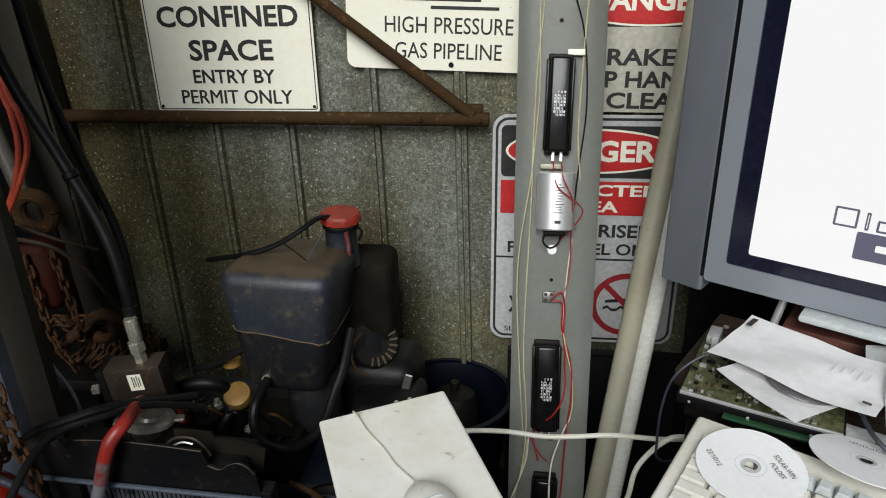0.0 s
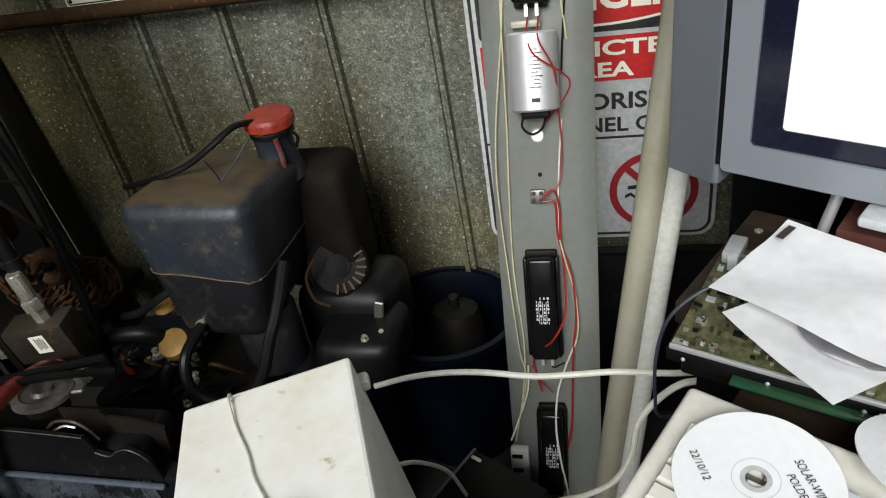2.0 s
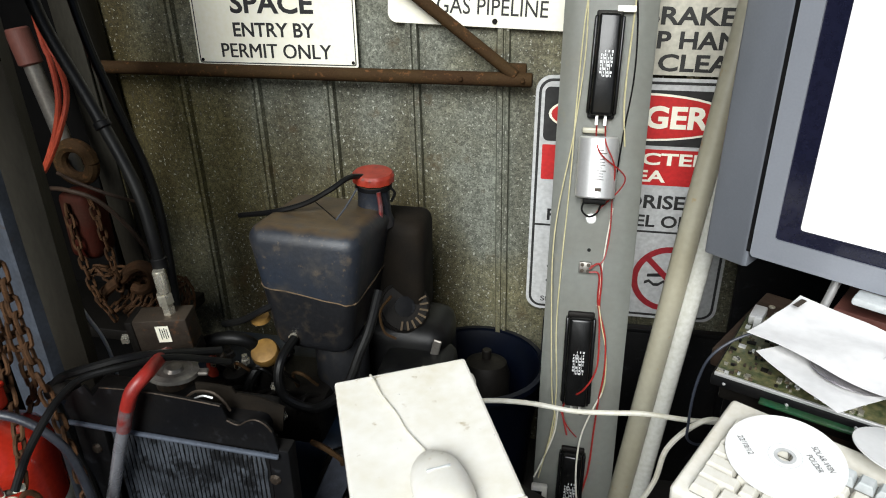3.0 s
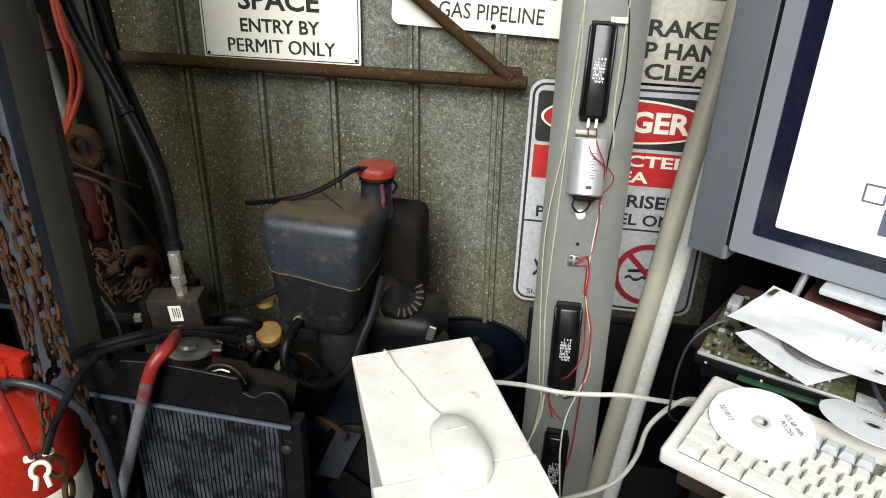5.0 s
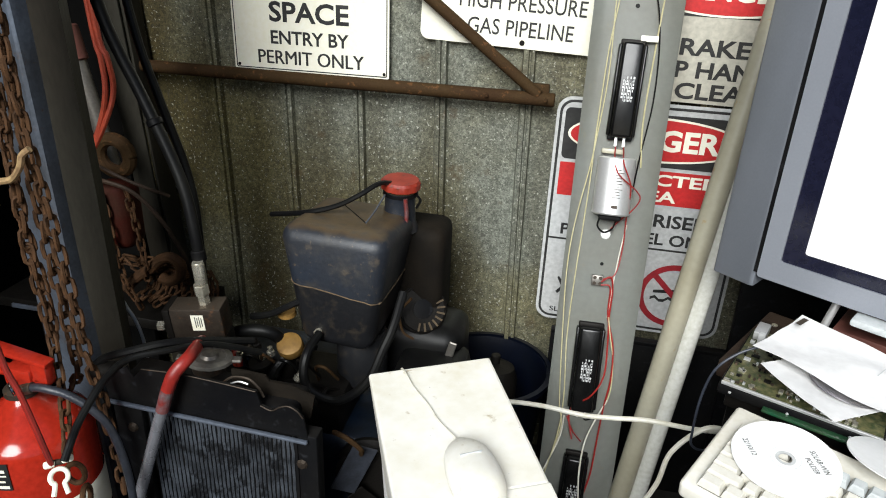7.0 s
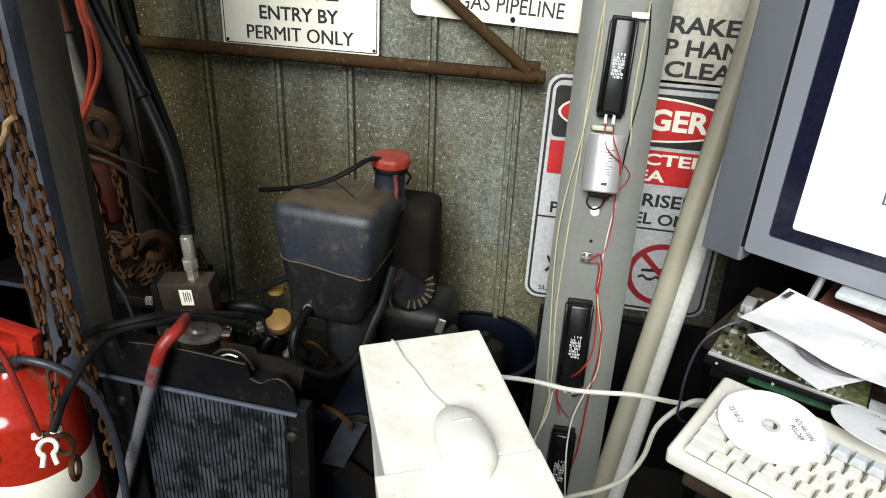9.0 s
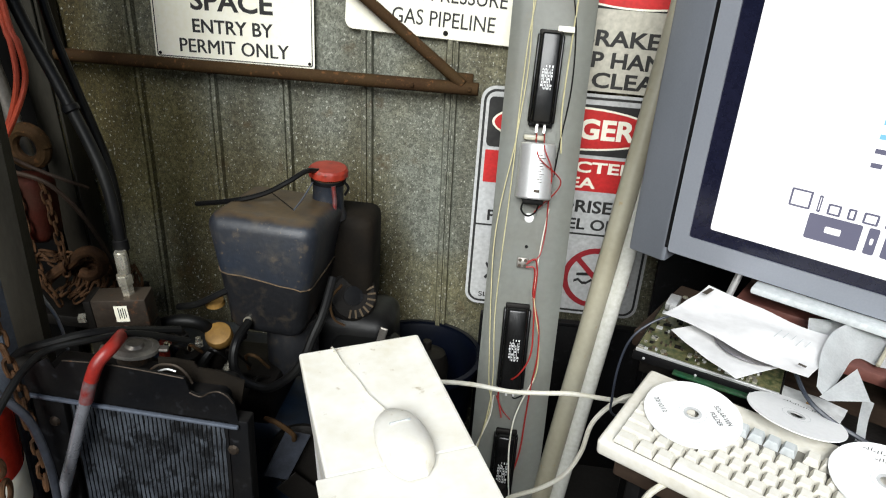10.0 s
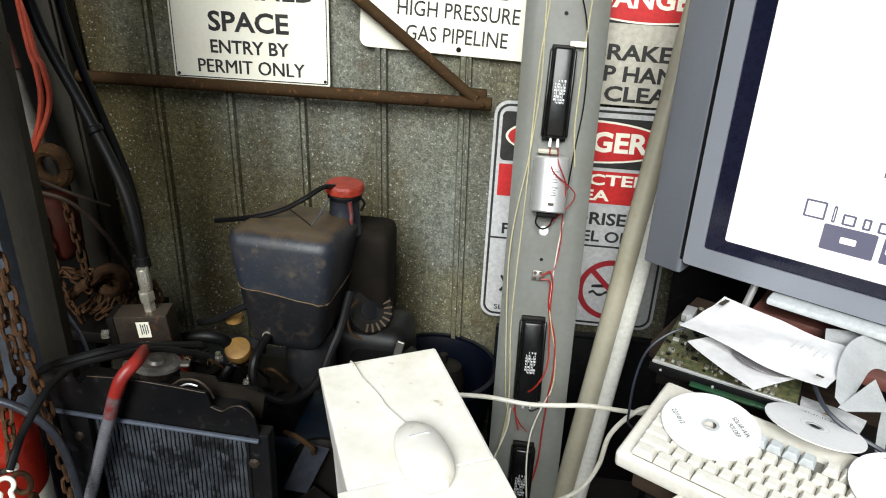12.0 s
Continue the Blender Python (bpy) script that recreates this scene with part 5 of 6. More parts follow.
def hoist():
    s = thing("chain_hoist", "rusty red chain hoist hanging in the dark corner", "hoist")
    part("body", jitter(box((0.085, 0.08, 0.17), (-0.952, 1.32, 0.705), 0.026, 3), 0.005, 14), HOISTRED, s, "rusted red hoist body")
    n = 18
    part("eye", sweep([(-0.955 + 0.040 * math.cos(2 * math.pi * k / n), 1.335, 0.845 + 0.040 * math.sin(2 * math.pi * k / n)) for k in range(n + 1)], 0.0165, 10, 2), RUST, s, "thick rusty eye ring")
    k = thing("lifting_hook", "large rusty lifting hook lying on the heaped chain", "hook")
    part("hook", sweep([(-0.965, 1.32, 0.495), (-0.95, 1.30, 0.514), (-0.914, 1.30, 0.547), (-0.873, 1.30, 0.576), (-0.846, 1.30, 0.602), (-0.815, 1.30, 0.611), (-0.793, 1.30, 0.594), (-0.800, 1.30, 0.562), (-0.828, 1.30, 0.546), (-0.852, 1.30, 0.552)], 0.0135, 10), CHAINRUST, k)
    l = thing("ledge", "dark steel ledge carrying the heaped chain", "shelf")
    part("board", box((0.55, 0.22, 0.03), (-1.08, 1.40, 0.415), 0.004), DARKSTEEL, l)
    part("edge", box((0.16, 0.006, 0.012), (-1.22, 1.285, 0.412), 0.001), STEEL, l, "paler steel edge")
    part("leg", box((0.04, 0.04, 0.40), (-1.30, 1.40, 0.20), 0.004), DARKSTEEL, l)
    part("leg", box((0.04, 0.04, 0.40), (-0.88, 1.42, 0.20), 0.004), DARKSTEEL, l)
    p = thing("steel_pipe", "short bright steel pipe hanging behind the post", "pipe")
    part("pipe", rod((-1.056, 1.39, 1.055), (-1.002, 1.385, 0.80), 0.019), DULLCAP, p)
    part("wooden_plug", rod((-1.072, 1.39, 1.13), (-1.056, 1.39, 1.05), 0.026), REDWOOD, p)
    r = thing("rope_loop", "brown rope looped over the hoist", "rope")
    part("rope", sweep([(-0.99, 1.28, 0.80), (-0.93, 1.26, 0.806), (-0.87, 1.27, 0.782), (-0.82, 1.29, 0.71), (-0.79, 1.32, 0.60), (-0.78, 1.35, 0.46)], 0.0052, 8), WOOD, r)
    part("rope", sweep([(-0.98, 1.30, 0.83), (-0.91, 1.28, 0.815), (-0.85, 1.29, 0.79), (-0.82, 1.33, 0.76)], 0.0042, 8), WOOD, r)
    o = thing("orange_cable", "orange extension cable hanging in a loop", "cable")
    for k in range(2):
        d = 0.010 * k
        part("cable", sweep([(-0.90 + d, 1.24, 1.7), (-0.886 + d, 1.24, 1.18), (-0.876 + 1.6 * d, 1.24, 1.09), (-0.878 + 1.2 * d, 1.24 + d, 1.02), (-0.905 + d, 1.24, 0.945), (-0.950 + 0.4 * d, 1.24, 0.87), (-0.98, 1.25, 0.84)], 0.0060, 8), ORANGE, o)
    w = thing("grey_cable", "thin grey cable hanging by the post", "cable")
    part("cable", sweep([(-0.765, 1.0, 0.73), (-0.745, 1.0, 0.70), (-0.724, 1.0, 0.655), (-0.704, 1.0, 0.614), (-0.694, 1.0, 0.555), (-0.694, 1.0, 0.45)], 0.0034, 8), SIGNGREY, w)


def blue_tub():
    s = thing("blue_tub", "dark blue plastic tub holding an old motor", "tub", pose(-0.035, 1.425, 0.0) @ Matrix.Diagonal((1, 1, 0.91, 1)))
    prof = [(0.10, 0.0), (0.125, 0.004), (0.135, 0.20), (0.15, 0.365), (0.158, 0.375), (0.158, 0.39), (0.148, 0.39), (0.14, 0.365), (0.126, 0.20), (0.118, 0.02), (0.05, 0.015)]
    part("shell", lathe(prof, 40), BLUEDRUM, s, "dark blue plastic shell")
    part("rim", lathe([(0.150, 0.383), (0.162, 0.381), (0.162, 0.397), (0.150, 0.398), (0.150, 0.383)], 40, None, None, False), BLUEDRUM, s)
    m = thing("old_motor", "greasy grey electric motor standing in the tub", "motor", pose(-0.02, 1.40, 0.02))
    part("casing", lathe([(0.03, 0.0), (0.055, 0.005), (0.058, 0.10), (0.06, 0.30), (0.05, 0.33), (0.02, 0.34)], 28, pose(0, 0, 0, -8, 0, 0)), DARKSTEEL, m)
    for k in range(4):
        part("rib", lathe([(0.056, 0.08 + 0.05 * k), (0.063, 0.083 + 0.05 * k), (0.063, 0.09 + 0.05 * k), (0.056, 0.093 + 0.05 * k)], 28, pose(0, 0, 0, -8, 0, 0)), DARKSTEEL, m)
    part("shaft", rod((0, 0.045, 0.32), (0, 0.048, 0.36), 0.012), DARKSTEEL, m)


fuel_tank(), engine(), radiator(), pressure_valve(), hoses(), extinguisher(), steel_post(), chains(), hoist(), blue_tub()


# ---- tower case with the mouse ----
CRATE = pose(-0.125, 0.745, 0.0, 0, 0, 24)
CASE = pose(-0.136, 0.746, 0.771, 0, 0, 24) @ pose(0, 0, 0, 0, -3.6, 0)


def tower_case():
    s = thing("computer_tower", "old white computer tower standing with a soiled top", "computer", CASE)
    w, d, top = 0.181, 0.262, 0.0
    def leaning(bm):
        for v in bm.verts:
            v.co.x += 0.06 * (top - v.co.z)
        return bm
    bm = leaning(box((w, d, 0.42), (w / 2, -d / 2, top - 0.21), 0.004, 2))
    part("shell", bm, CASEWHITE, s, "soiled white painted steel shell", smooth=False)
    part("front_bezel", leaning(box((w + 0.012, 0.155, 0.42), (w / 2 - 0.005, -d - 0.0765, top - 0.2097), 0.002, 2)), CASEWHITE, s, "white plastic front", smooth=False)
    part("rear_panel", box((w - 0.02, 0.004, 0.38), (w / 2, 0.0035, top - 0.21), 0.001), SILVER, s)
    part("power_socket", box((0.04, 0.02, 0.03), (w / 2, 0.01, top - 0.06), 0.003), BLACKMATT, s)
    part("screw_plug", box((0.016, 0.02, 0.014), (w + 0.004, -0.004, top - 0.038), 0.004), WHITEWIRE, s)
    c = thing("wooden_crate", "dark wooden crate under the computer tower", "crate", CRATE)
    for k in range(4):
        part("slat", box((0.24, 0.40, 0.07), (w / 2, -0.20, 0.035 + 0.083 * k), 0.004), WOOD, c)
    part("lid", box((0.25, 0.44, 0.02), (w / 2, -0.20, 0.336), 0.003), WOOD, c)
    m = thing("computer_mouse", "white two-button computer mouse lying on the tower", "mouse", CASE @ pose(0.097, -0.237, 0.0008, 0, 0, 3) @ Matrix.Diagonal((0.86, 0.88, 0.86, 1)))
    bm = bmesh.new()
    n = 24
    rings = []
    for j in range(15):
        y = 0.068 - 0.136 * j / 14
        f = 1 - abs(y / 0.068) ** 3.2
        hw = 0.037 * max(0.12, f) ** 0.5 * (1 - 0.12 * max(0, y / 0.068))
        hh = 0.034 * max(0.15, f) ** 0.45 * (0.95 - 0.25 * y / 0.068)
        rings.append([bm.verts.new((hw * math.cos(math.pi * k / (n - 1)) * (1.0 if k not in (0, n - 1) else 0.97), y, 0.003 + hh * math.sin(math.pi * k / (n - 1)) ** 0.75)) for k in range(n)])
    for a, b in zip(rings, rings[1:]):
        for k in range(n - 1):
            bm.faces.new((a[k], a[k + 1], b[k + 1], b[k]))
    bm.faces.new(rings[0])
    bm.faces.new(rings[-1][::-1])
    part("body", bm, CASEWHITE, m, "rounded white plastic body")
    part("button_gap", box((0.030, 0.0014, 0.003), (0, 0.012, 0.0335), 0.0), KEYGREY, m)
    part("cable", sweep([(0.0, 0.066, 0.008), (-0.004, 0.085, 0.003), (-0.016, 0.125, 0.0018), (-0.022, 0.165, 0.0018), (-0.034, 0.215, 0.0018), (-0.040, 0.262, 0.003), (-0.041, 0.281, -0.02), (-0.041, 0.283, -0.12)], 0.0015, 8), WHITEWIRE, m, "cream mouse cable")


def cables():
    a = thing("white_cable", "cream cable strung from the tower to the desk", "cable")
    part("cable", sweep([(-0.06, 1.045, 0.51), (0.0, 1.048, 0.528), (0.057, 1.05, 0.537), (0.12, 1.05, 0.539), (0.19, 1.05, 0.533), (0.25, 1.05, 0.538), (0.311, 1.05, 0.545), (0.40, 1.06, 0.535), (0.50, 1.09, 0.52)], 0.0048, 8), WHITEWIRE, a)
    b = thing("white_cable", "cream cable looping down from the desk edge", "cable")
    part("cable", sweep([(0.46, 0.96, 0.60), (0.41, 0.955, 0.622), (0.375, 0.95, 0.612), (0.338, 0.945, 0.562), (0.327, 0.945, 0.492), (0.304, 0.95, 0.430), (0.262, 0.965, 0.375), (0.20, 0.99, 0.31), (0.12, 1.0, 0.20)], 0.0045, 8), WHITEWIRE, b)
    u = thing("white_cable", "cream cable curving out under the keyboard front", "cable")
    part("cable", sweep([(0.285, 0.50, 0.62), (0.310, 0.522, 0.70), (0.328, 0.547, 0.740), (0.347, 0.575, 0.750), (0.382, 0.603, 0.750), (0.415, 0.620, 0.745)], 0.0042, 8), WHITEWIRE, u)
    c = thing("thin_cable", "thin blue-grey cable hanging from the circuit board", "cable")
    part("cable", sweep([(0.455, 0.90, 0.828), (0.42, 0.895, 0.822), (0.386, 0.89, 0.805), (0.360, 0.885, 0.775), (0.350, 0.885, 0.722), (0.351, 0.89, 0.658), (0.356, 0.895, 0.625), (0.385, 0.92, 0.60), (0.43, 0.95, 0.60)], 0.0020, 8), GREYCABLE, c)
    d = thing("grey_plug_lead", "thin grey lead running down behind the tower", "cable")
    part("cable", sweep([(0.035, 0.82, 0.60), (0.055, 0.87, 0.55), (0.075, 0.92, 0.47), (0.085, 0.95, 0.38)], 0.003, 8), WHITEWIRE, d)
    e = thing("drive_caddy", "dark metal drive caddy lying on its side", "drive", pose(0.115, 0.985, 0.315, 6, -4, -32))
    part("tray", box((0.15, 0.11, 0.05), (0, 0, 0), 0.003), BLACKMATT, e)
    part("edge_rail", box((0.152, 0.006, 0.012), (0, -0.056, 0.022), 0.001), STEEL, e)
    part("edge_rail", box((0.006, 0.112, 0.012), (-0.075, 0, 0.022), 0.001), STEEL, e)
    part("clip", box((0.02, 0.006, 0.004), (-0.06, 0.04, 0.027), 0.001), SIGNWHITE, e)
    st = thing("scrap_box", "dark wooden box under the drive caddy", "box", pose(0.115, 0.985, 0.0, 0, 0, -32))
    part("box_body", box((0.2, 0.16, 0.28), (0, 0, 0.14), 0.004), WOOD, st)


tower_case(), cables()


# ---- desk, keyboard and monitor ----
TURN = -31.0
DESK = pose(0.285, 0.630, 0.0, 0, 0, TURN)


def desk():
    s = thing("desk", "dark brown wooden desk with a worn edge", "desk", DESK)
    part("top", box((1.1, 0.62, 0.028), (0.57, 0.33, 0.731), 0.004), WOOD, s, "dark brown desk top")
    part("side_panel", box((0.02, 0.58, 0.715), (0.045, 0.33, 0.3575), 0.003), BLACKMATT, s)
    part("side_panel", box((0.02, 0.58, 0.715), (1.09, 0.33, 0.3575), 0.003), BLACKMATT, s)
    part("back_panel", box((1.03, 0.014, 0.45), (0.567, 0.60, 0.49), 0.002), BLACKMATT, s)
    r = thing("riser_shelf", "red-brown board riser under the monitor", "shelf", DESK)
    part("board", box((0.86, 0.31, 0.018), (0.61, 0.485, 0.815), 0.003), REDWOOD, r)
    part("side_board", box((0.142, 0.21, 0.018), (0.1075, 0.535, 0.815), 0.003), REDWOOD, r)
    part("support", box((0.018, 0.19, 0.06), (0.05, 0.535, 0.7755), 0.002), REDWOOD, r)
    part("support", box((0.018, 0.25, 0.06), (0.30, 0.50, 0.7755), 0.002), REDWOOD, r)
    part("support", box((0.018, 0.25, 0.06), (0.98, 0.50, 0.7755), 0.002), REDWOOD, r)
    k = thing("corner_block", "worn brown wooden block at the desk corner", "block", DESK)
    part("block", box((0.07, 0.22, 0.03), (-0.04, 0.40, 0.762), 0.004), WOOD, k)
    part("nail", rod((-0.05, 0.46, 0.777), (-0.05, 0.46, 0.780), 0.005), PLATED, k)
    part("bearer", box((0.06, 0.20, 0.745), (-0.02, 0.40, 0.3725), 0.004), BLACKMATT, k)


KEYB = DESK @ pose(0.0, 0.0, 0.752, 7.5, 0, 0)


def key_data(w, d, h):
    bm = bmesh.new()
    a, b = [(-w / 2, -d / 2), (w / 2, -d / 2), (w / 2, d / 2), (-w / 2, d / 2)], 0.0028
    low = [bm.verts.new((x, y, 0)) for x, y in a]
    mid = [bm.verts.new((x - math.copysign(b * 0.8, x), y - math.copysign(b * 0.7, y) + 0.0006, h - 0.0015)) for x, y in a]
    top = [bm.verts.new((x - math.copysign(b * 1.2, x), y - math.copysign(b * 1.1, y) + 0.0006, h)) for x, y in a]
    for p, q in ((low, mid), (mid, top)):
        for i in range(4):
            bm.faces.new((p[i], p[(i + 1) % 4], q[(i + 1) % 4], q[i]))
    bm.faces.new(top)
    me = bpy.data.meshes.new("key")
    bm.to_mesh(me)
    bm.free()
    return me


def keyboard():
    s = thing("keyboard", "yellowed ivory computer keyboard lying on the desk", "keyboard", KEYB)
    part("body", box((0.470, 0.168, 0.026), (0.235, 0.084, 0.013), 0.006, 3), IVORY, s, "yellowed ivory plastic case")
    part("key_well", box((0.436, 0.119, 0.002), (0.238, 0.0665, 0.0266), 0.0005), KEYWELLSHADE, s)
    part("lamp_strip", box((0.08, 0.016, 0.002), (0.41, 0.150, 0.0268), 0.0005), KEYGREY, s)
    u, cache = 0.0187, {}
    rows = [
        (0.0160, [1.5, 1.25, 1.25, 6, 1.25, 1.25, 1.25, 1.25]),
        (0.0347, [2.25] + [1] * 10 + [2.75]),
        (0.0534, [1.75] + [1] * 11 + [2.25]),
        (0.0721, [1.5] + [1] * 12 + [1.5]),
        (0.0908, [1] * 13 + [2]),
        (0.1170, [1, -0.6, 1, 1, 1, 1, -0.4, 1, 1, 1, 1, -0.4, 1, 1, 1, 1]),
    ]
    def key(x, y, w, grey):
        if (w, grey) not in cache:
            cache[w, grey] = key_data(w * u - 0.0012, 0.0178, 0.0095)
            cache[w, grey].materials.append(KEYGREY if grey else KEYTOP)
        ob = new("key", cache[w, grey])
        ob.parent = s
        ob.matrix_basis = pose(x, y, 0.0276, random.uniform(-0.6, 0.6), random.uniform(-0.6, 0.6), random.uniform(-0.4, 0.4))
    for y, widths in rows:
        x = 0.018
        for i, w in enumerate(widths):
            if w > 0:
                key(x + w * u / 2, y, w, y > 0.11 and 0 < i and 5 < i < 11)
            x += abs(w) * u
    for y in (0.0160, 0.0347, 0.0534, 0.0721, 0.0908, 0.1170):
        for i in range(3):
            if not (y in (0.0347, 0.0534) and (i != 1 or y == 0.0534)):
                key(0.316 + i * u, y, 1, False)
        if y < 0.1:
            for i in range(4):
                key(0.384 + i * u, y, 1, False)


def disc(label, c, tilt, writing=None):
    m = KEYB @ pose(*c, *tilt)
    s = thing("disc", label, "disc", m, group="discs on the keyboard")
    part("disc_body", ring_band(oval(0.12, 0.12, seg=64), oval(0.0225, 0.0225, seg=64), 0.0012), DISC, s, "white printable face")
    part("hub", ring_band(oval(0.0223, 0.0223, seg=64), oval(0.0150, 0.0150, seg=64), 0.0012), SIGNGREY, s, "clear plastic hub")
    part("hub_ring", ring_band(oval(0.0345, 0.0345, seg=40), oval(0.0335, 0.0335, seg=40), 0.0, pose(0, 0, 0.0004)), KEYGREY, s)
    for bm in writing or ():
        part("handwriting", bm, INK, s, "black felt-pen writing")


def discs():
    w1 = [words("SOLAR-WIN", 0, 0, 0.0066, 0.036, 0.0, pose(0.034, 0.004, 0.0004, 0, 0, -62), 0.15), words("POLDER", 0, 0, 0.006, 0.024, 0.0, pose(0.026, -0.004, 0.0004, 0, 0, -62), 0.15), words("22/10/12", 0, 0, 0.006, 0.027, 0.0, pose(-0.042, 0.002, 0.0004, 0, 0, -62), 0.1)]
    disc("white recordable disc with black handwriting lying on the keys", (0.083, 0.099, 0.0400), (0.5, 1.0, 20), w1)
    def scrawl(x0, y0, n):
        """Thin pen strokes, up and across by turns, too loose to read."""
        return bars([(x0 + 0.0034 * k, y0 + 0.0012 * (k % 3), 0.0009 if k % 3 else 0.0036, 0.0056 if k % 3 else 0.0009) for k in range(n)], None, 0.0006)
    w2 = [scrawl(-0.020, 0.038, 12)]
    disc("white recordable disc leaning on the rear keys", (0.188, 0.178, 0.036), (-20, 2, 0), w2)
    w3 = [scrawl(-0.030, 0.040, 15), scrawl(-0.016, 0.028, 9)]
    disc("white recordable disc lying towards the number pad", (0.297, 0.122, 0.0405), (0.5, -0.5, 0), w3)


def curl_sheet(w, d, lift, m, nx=12, ny=10, seed=0.0):
    bm = bmesh.new()
    g = [[bm.verts.new((w * (i / nx - 0.5), d * (j / ny - 0.5), lift * (noise.noise(Vector((2.2 * i / nx + seed, 2.2 * j / ny, seed))) + 0.5 * (i / nx - 0.5) ** 2))) for i in range(nx + 1)] for j in range(ny + 1)]
    for a, b in zip(g, g[1:]):
        for i in range(nx):
            bm.faces.new((a[i], a[i + 1], b[i + 1], b[i]))
    low = bmesh.ops.extrude_face_region(bm, geom=bm.faces[:])
    bmesh.ops.translate(bm, vec=(0, 0, -0.0006), verts=[v for v in low["geom"] if isinstance(v, bmesh.types.BMVert)])
    bmesh.ops.recalc_face_normals(bm, faces=bm.faces[:])
    bmesh.ops.transform(bm, matrix=m, verts=bm.verts)
    return bm


def desk_clutter():
    s = thing("circuit_board", "bare hard drive with its circuit board uppermost", "circuit board", pose(0.485, 0.869, 0.797, 0, 0, -24))
    part("drive_case", box((0.205, 0.19, 0.016), (0.0, 0, -0.011), 0.003), BLACKMATT, s, "black metal drive case")
    part("lower_case", box((0.185, 0.165, 0.028), (0.0, 0.005, -0.033), 0.003), DARKSTEEL, s)
    part("edge_rail", box((0.198, 0.004, 0.005), (0.0, -0.0935, 0.0), 0.001), SILVER, s, "bright metal edge rail")
    for k in range(3):
        part("screw", lathe([(0.0018, 0), (0.0022, 0.0005), (0.0015, 0.0015)], 10, pose(-0.085 + 0.075 * k, -0.0955, -0.011, 90, 0, 0)), SILVER, s)
    part("board", box((0.198, 0.182, 0.003), (0.0, 0, -0.001), 0.0005), PCB, s, "green circuit board")
    part("lower_board", box((0.12, 0.012, 0.003), (0.02, -0.101, -0.014), 0.0005), GREENPCB, s, "bright green board edge")
    part("connector", box((0.018, 0.040, 0.014), (-0.085, 0.075, 0.008), 0.002), SILVER, s)
    part("connector_tab", box((0.010, 0.012, 0.018), (-0.080, 0.050, 0.010), 0.001), SIGNGREY, s)
    random.seed(4)
    for k in range(230):
        sx, sy = random.choice([(0.009, 0.006), (0.005, 0.003), (0.003, 0.002), (0.004, 0.0025), (0.003, 0.005), (0.006, 0.009)])
        part("chip", box((sx, sy, 0.003), (random.uniform(-0.095, 0.07), random.uniform(-0.088, 0.085), 0.002), 0.0), random.choice([BLACKMATT, SILVER, PLATED, DARKSTEEL, BLOCK, TANSLOT]), s, smooth=False)
    e = thing("disc_sleeve", "white paper sleeve with a disc showing", "sleeve", pose(0.490, 0.808, 0.829, 0, 1, -60))
    part("sleeve", curl_sheet(0.128, 0.128, 0.004, pose(0, 0, 0), seed=1.3), PAPER, e)
    part("disc", plate(oval(0.105, 0.09, 0.012, 0.012, 40), 0.0, pose(0, 0, 0.006)), DISCFACE, e, "shiny disc behind the window")
    p = thing("envelope", "creased white printed envelope lying on the pile", "envelope", pose(0.519, 0.8405, 0.843, -1, 1.5, -39))
    part("sheet", curl_sheet(0.208, 0.147, 0.010, pose(0, 0, 0), 16, 10, 3.1), PAPER, p)
    part("stamp", bars([(-0.092, 0.045, 0.008, 0.028)], pose(0, 0, 0.006, 0, 0, 0)), BLOCK, p)
    part("printed_label", bars([(0.035 + 0.010 * k, 0.0 + 0.004 * (k % 3), 0.0013, 0.030 - 0.006 * (k % 3)) for k in range(5)], pose(0, 0, 0.0085)), KEYGREY, p, "grey print")
    part("corner_mark", bars([(0.090, -0.060, 0.010, 0.006)], pose(0, 0, 0.0085)), BLOCK, p)
    q = thing("plastic_bag", "clear plastic sleeve with gold contacts showing", "bag", pose(0.565, 0.735, 0.79, 0, 0, -35))
    part("sheet", curl_sheet(0.10, 0.07, 0.006, pose(0, 0, 0), 8, 6, 5.7), SIGNGREY, q)
    part("contact", box((0.010, 0.006, 0.002), (0.01, 0.0, 0.007), 0.0), BRASS, q)
    part("contact", box((0.008, 0.005, 0.002), (0.03, -0.022, 0.007), 0.0), BRASS, q)
    r = thing("ribbon_cable", "pale grey ribbon cable looped and folded over itself", "cable", DESK)
    def band(upper, lower):
        """A thin ribbon between its two edges."""
        bm = bmesh.new()
        rows = [[bm.verts.new(p), bm.verts.new((p + q) / 2), bm.verts.new(q)] for p, q in zip(curve_points(upper, 8), curve_points(lower, 8))]
        for p, q in zip(rows, rows[1:]):
            for i in range(2):
                bm.faces.new((p[i], p[i + 1], q[i + 1], q[i]))
        bmesh.ops.solidify(bm, geom=bm.faces[:], thickness=0.0012)
        return bm
    loop_top = [(0.197, 0.215, 0.836), (0.186, 0.290, 0.852), (0.192, 0.365, 0.856), (0.225, 0.418, 0.858), (0.258, 0.412, 0.858), (0.288, 0.380, 0.856), (0.302, 0.320, 0.850), (0.306, 0.250, 0.842)]
    loop_low = [(0.212, 0.205, 0.828), (0.218, 0.286, 0.828), (0.222, 0.335, 0.828), (0.232, 0.352, 0.828), (0.252, 0.345, 0.828), (0.268, 0.345, 0.828), (0.272, 0.300, 0.828), (0.285, 0.240, 0.826)]
    part("loop", band(loop_top, loop_low), RIBBON, r, "pale grey looped ribbon")
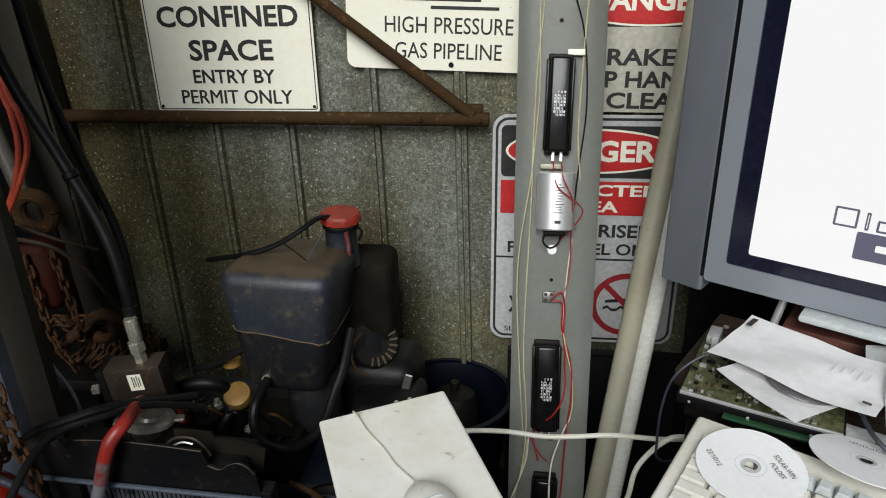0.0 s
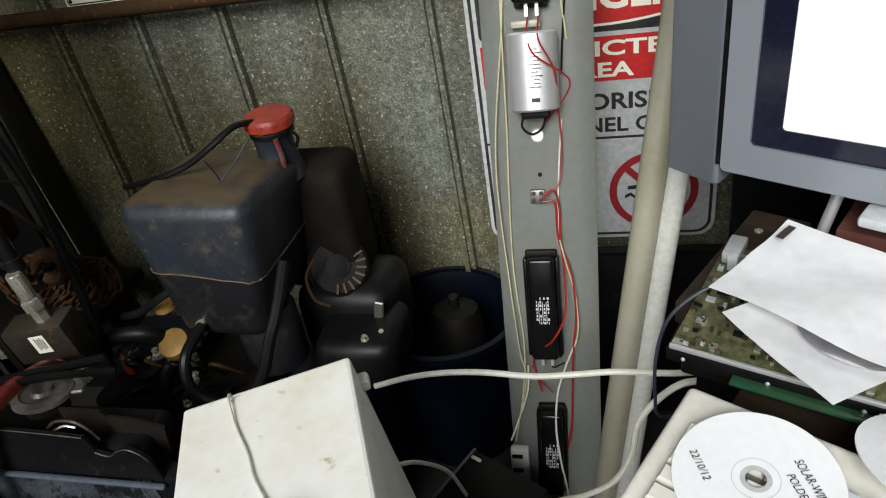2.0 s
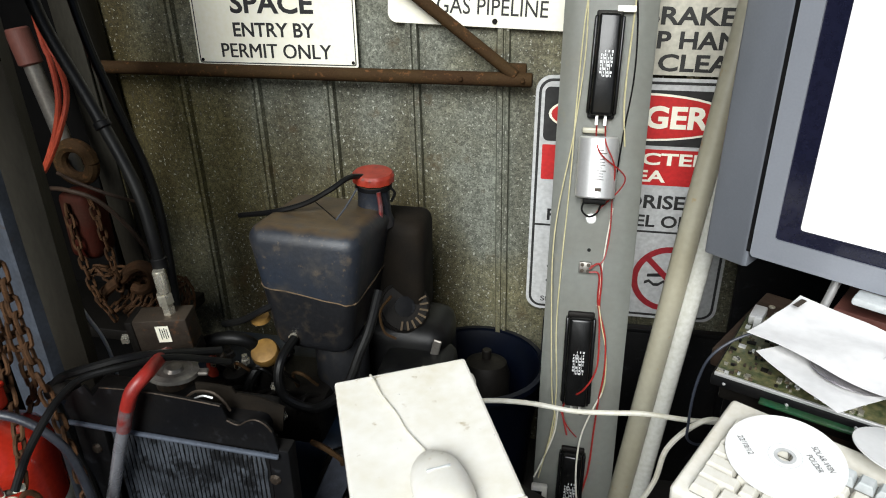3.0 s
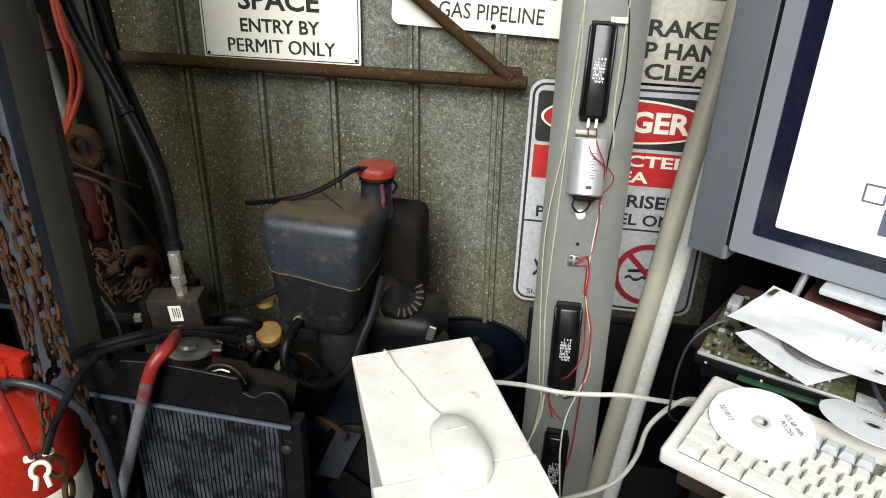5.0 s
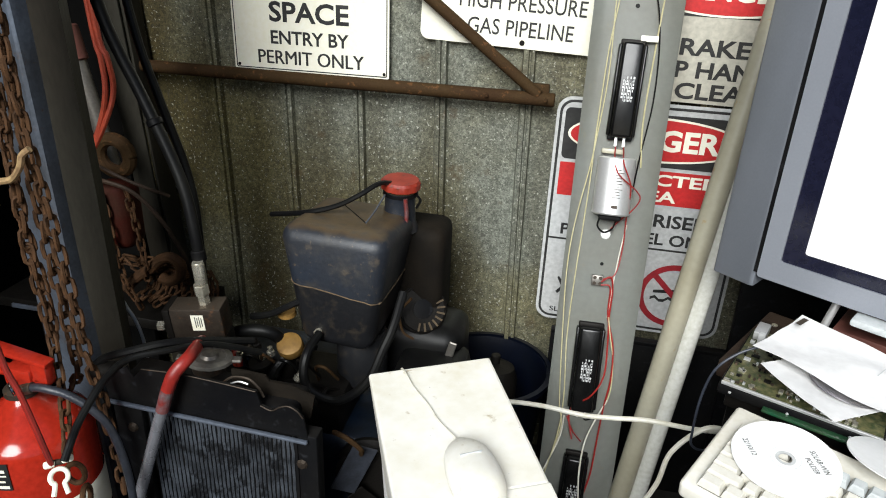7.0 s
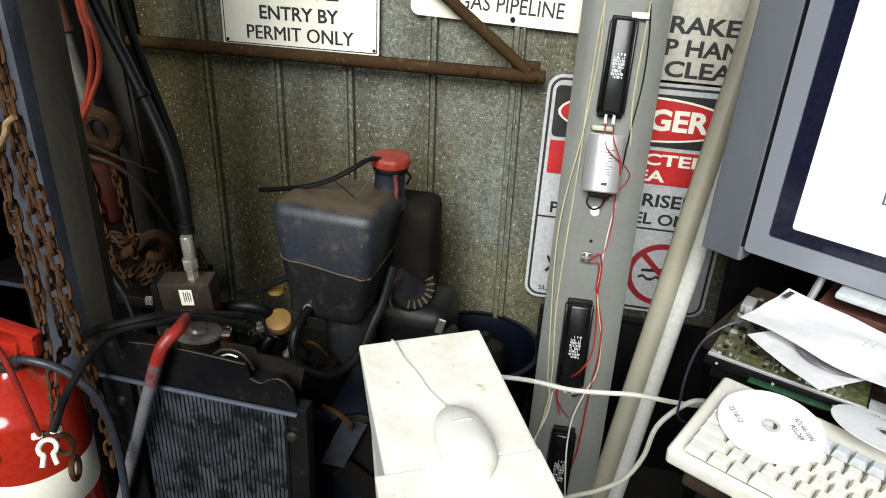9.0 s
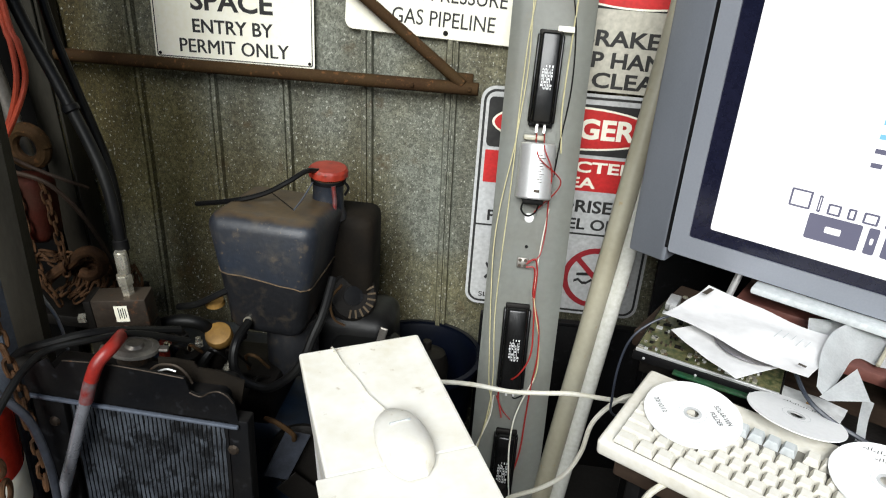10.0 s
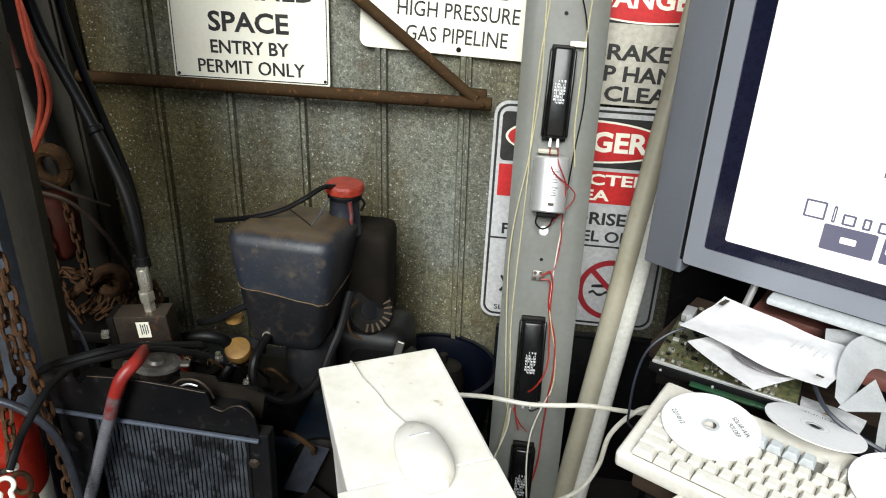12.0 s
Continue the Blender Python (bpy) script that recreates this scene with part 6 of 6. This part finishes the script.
    part("fold", band([(0.204, 0.203, 0.830), (0.216, 0.240, 0.836), (0.232, 0.270, 0.852)], [(0.214, 0.204, 0.828), (0.236, 0.219, 0.830), (0.258, 0.234, 0.832)]), RIBBON, r, "pale grey ribbon fold")
    part("tail", band([(0.249, 0.236, 0.833), (0.252, 0.232, 0.805), (0.257, 0.224, 0.775)], [(0.262, 0.232, 0.833), (0.263, 0.230, 0.805), (0.268, 0.224, 0.775)]), RIBBON, r, "pale grey ribbon tail")
    part("end_tab", band([(0.150, 0.400, 0.842), (0.175, 0.408, 0.845), (0.202, 0.412, 0.848)], [(0.156, 0.376, 0.828), (0.180, 0.382, 0.829), (0.206, 0.386, 0.830)]), RIBBON, r, "pale grey ribbon end")
    part("clip", rod((0.262, 0.410, 0.862), (0.253, 0.338, 0.833), 0.0032, 8), CREAM, r)
    part("plug", box((0.018, 0.026, 0.014), (0.300, 0.262, 0.790), 0.003, 2), CREAM, r)
    part("lead", sweep([(0.160, 0.262, 0.828), (0.190, 0.216, 0.816), (0.222, 0.206, 0.803), (0.262, 0.206, 0.792), (0.310, 0.200, 0.786)], 0.003, 6), GREYCABLE, r)
    b = thing("dark_drive", "dark metal drive chassis under the ribbon cable", "drive", DESK @ pose(0.285, 0.235, 0.757, 0, 0, 0))
    part("chassis", box((0.16, 0.13, 0.022), (0, 0, 0), 0.003), DARKSTEEL, b)
    part("spindle", lathe([(0.012, 0), (0.024, 0.002), (0.024, 0.006), (0.012, 0.008)], 24, pose(-0.03, -0.01, 0.011)), BLACKMATT, b)


MON = pose(0.427, 1.037, 0.0, 0, 0, -33.2)


def monitor():
    s = thing("monitor", "large grey monitor with a lit white screen", "monitor", MON)
    w, z0, z1 = 0.66, 0.870, 1.40
    h = z1 - z0
    def opening(x0, x1, a0, a1, r=0.004):
        return [(x + 0.0, y) for x, y in round_rect(x1 - x0, a1 - a0, r, (x0 + x1) / 2, (a0 + a1) / 2)]
    up = pose(0, 0, 0, 90, 0, 0)
    part("bezel", ring_band(opening(0, w, z0, z1, 0.006), opening(0.030, w - 0.030, z0 + 0.036, z1 - 0.036), 0.05, up), MONLIGHT, s, "silver-grey front frame")
    part("screen_mask", ring_band(opening(0.030, w - 0.030, z0 + 0.036, z1 - 0.036), opening(0.060, w - 0.060, z0 + 0.058, z1 - 0.058), 0.012, up @ pose(0, 0, -0.004)), MONDARK, s, "dark navy screen surround")
    part("screen", plate(opening(0.060, w - 0.060, z0 + 0.058, z1 - 0.058, 0.002), 0.004, up @ pose(0, 0, -0.0055)), SCREEN, s, "lit white screen")
    lz = 0.952
    x = 0.163
    for width, tall in ((0.030, 0.028), (0.005, 0.026), (0.018, 0.017), (0.011, 0.017), (0.020, 0.017), (0.016, 0.017), (0.020, 0.017), (0.009, 0.026), (0.009, 0.024)):
        outline = round_rect(width, tall, 0.002, x + width / 2, lz + 0.049 + tall / 2)
        inner = round_rect(max(0.001, width - 0.006), tall - 0.006, 0.0004, x + width / 2, lz + 0.049 + tall / 2)
        part("screen_text", ring_band(outline, inner, 0.0, up @ pose(0, 0, -0.0045)), SCREENGREY, s, "slate boot-screen lettering as bars")
        x += width + 0.009
    x = 0.195
    for width in (0.072, 0.014, 0.044, 0.044, 0.046, 0.068, 0.036):
        part("screen_text", ring_band(round_rect(width, 0.040, 0.003, x + width / 2, lz + 0.026), round_rect(width * 0.3, 0.010, 0.002, x + width / 2, lz + 0.026), 0.0, up @ pose(0, 0, -0.0043)), SCREENGREY, s, "slate boot-screen lettering as bars")
        x += width + 0.008
    flag = [(0.258 + 0.022 * (k % 4), 1.085 + 0.02 * (k // 4) + 0.004 * (k % 2), 0.014, 0.007) for k in range(16)]
    for k, block in enumerate(flag):
        part("screen_shape", bars([block], up @ pose(0, 0, -0.0045)), SCREENGREY if k < 8 else SCREENBLUE, s)
    bm = plate([(-0.002, 0.006), (-0.010, 0.004), (-0.083, 0.042), (-0.087, 0.048), (-0.08, 0.10), (0.0, 0.10)], 0.545, pose(0, 0, 1.40))
    for v in bm.verts:
        if v.co.z < 1.0:
            v.co.z += -0.012 + 0.2 * v.co.x * 0 + (-0.010 if v.co.x < -0.05 else 0.005)
    bmesh.ops.bevel(bm, geom=bm.edges[:], offset=0.002, segments=1, affect="EDGES")
    part("side_wing", bm, MONGREY, s, "matt grey swept-back side panel")
    part("slot", box((0.006, 0.03, h - 0.01), (-0.004, 0.018, (z0 + z1) / 2), 0.0), BLACKMATT, s)
    part("housing", box((w - 0.04, 0.18, h - 0.04), (w / 2, 0.14, (z0 + z1) / 2), 0.02, 3), MONGREY, s)
    part("neck", box((0.24, 0.12, 0.045), (w / 2, 0.15, 0.8485), 0.006), BLACKMATT, s)
    part("foot_strip", box((0.30, 0.035, 0.012), (0.30, -0.010, 0.8615), 0.004, 2), KEYGREY, s, "silver-grey foot strip")
    k = thing("stalk", "short pale metal rod standing behind the papers", "rod", DESK @ pose(0.02, 0.44, 0.0))
    part("rod", rod((0.0, 0.0, 0.80), (0.012, 0.01, 0.872), 0.006), SILVER, k)


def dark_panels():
    # Black sheets added to stand in for the shade along the wall's foot.
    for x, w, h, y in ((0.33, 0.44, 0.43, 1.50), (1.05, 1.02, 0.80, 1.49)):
        s = thing("shade_sheet", "flat black sheet added for the shade low on the wall", "sheet", pose(x, y, 0.0, -3, 0, 0), group="sheets against the wall")
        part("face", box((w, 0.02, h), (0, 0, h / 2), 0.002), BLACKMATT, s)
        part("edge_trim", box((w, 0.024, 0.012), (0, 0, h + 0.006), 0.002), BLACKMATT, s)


dark_panels(), desk(), keyboard(), discs(), desk_clutter(), monitor()
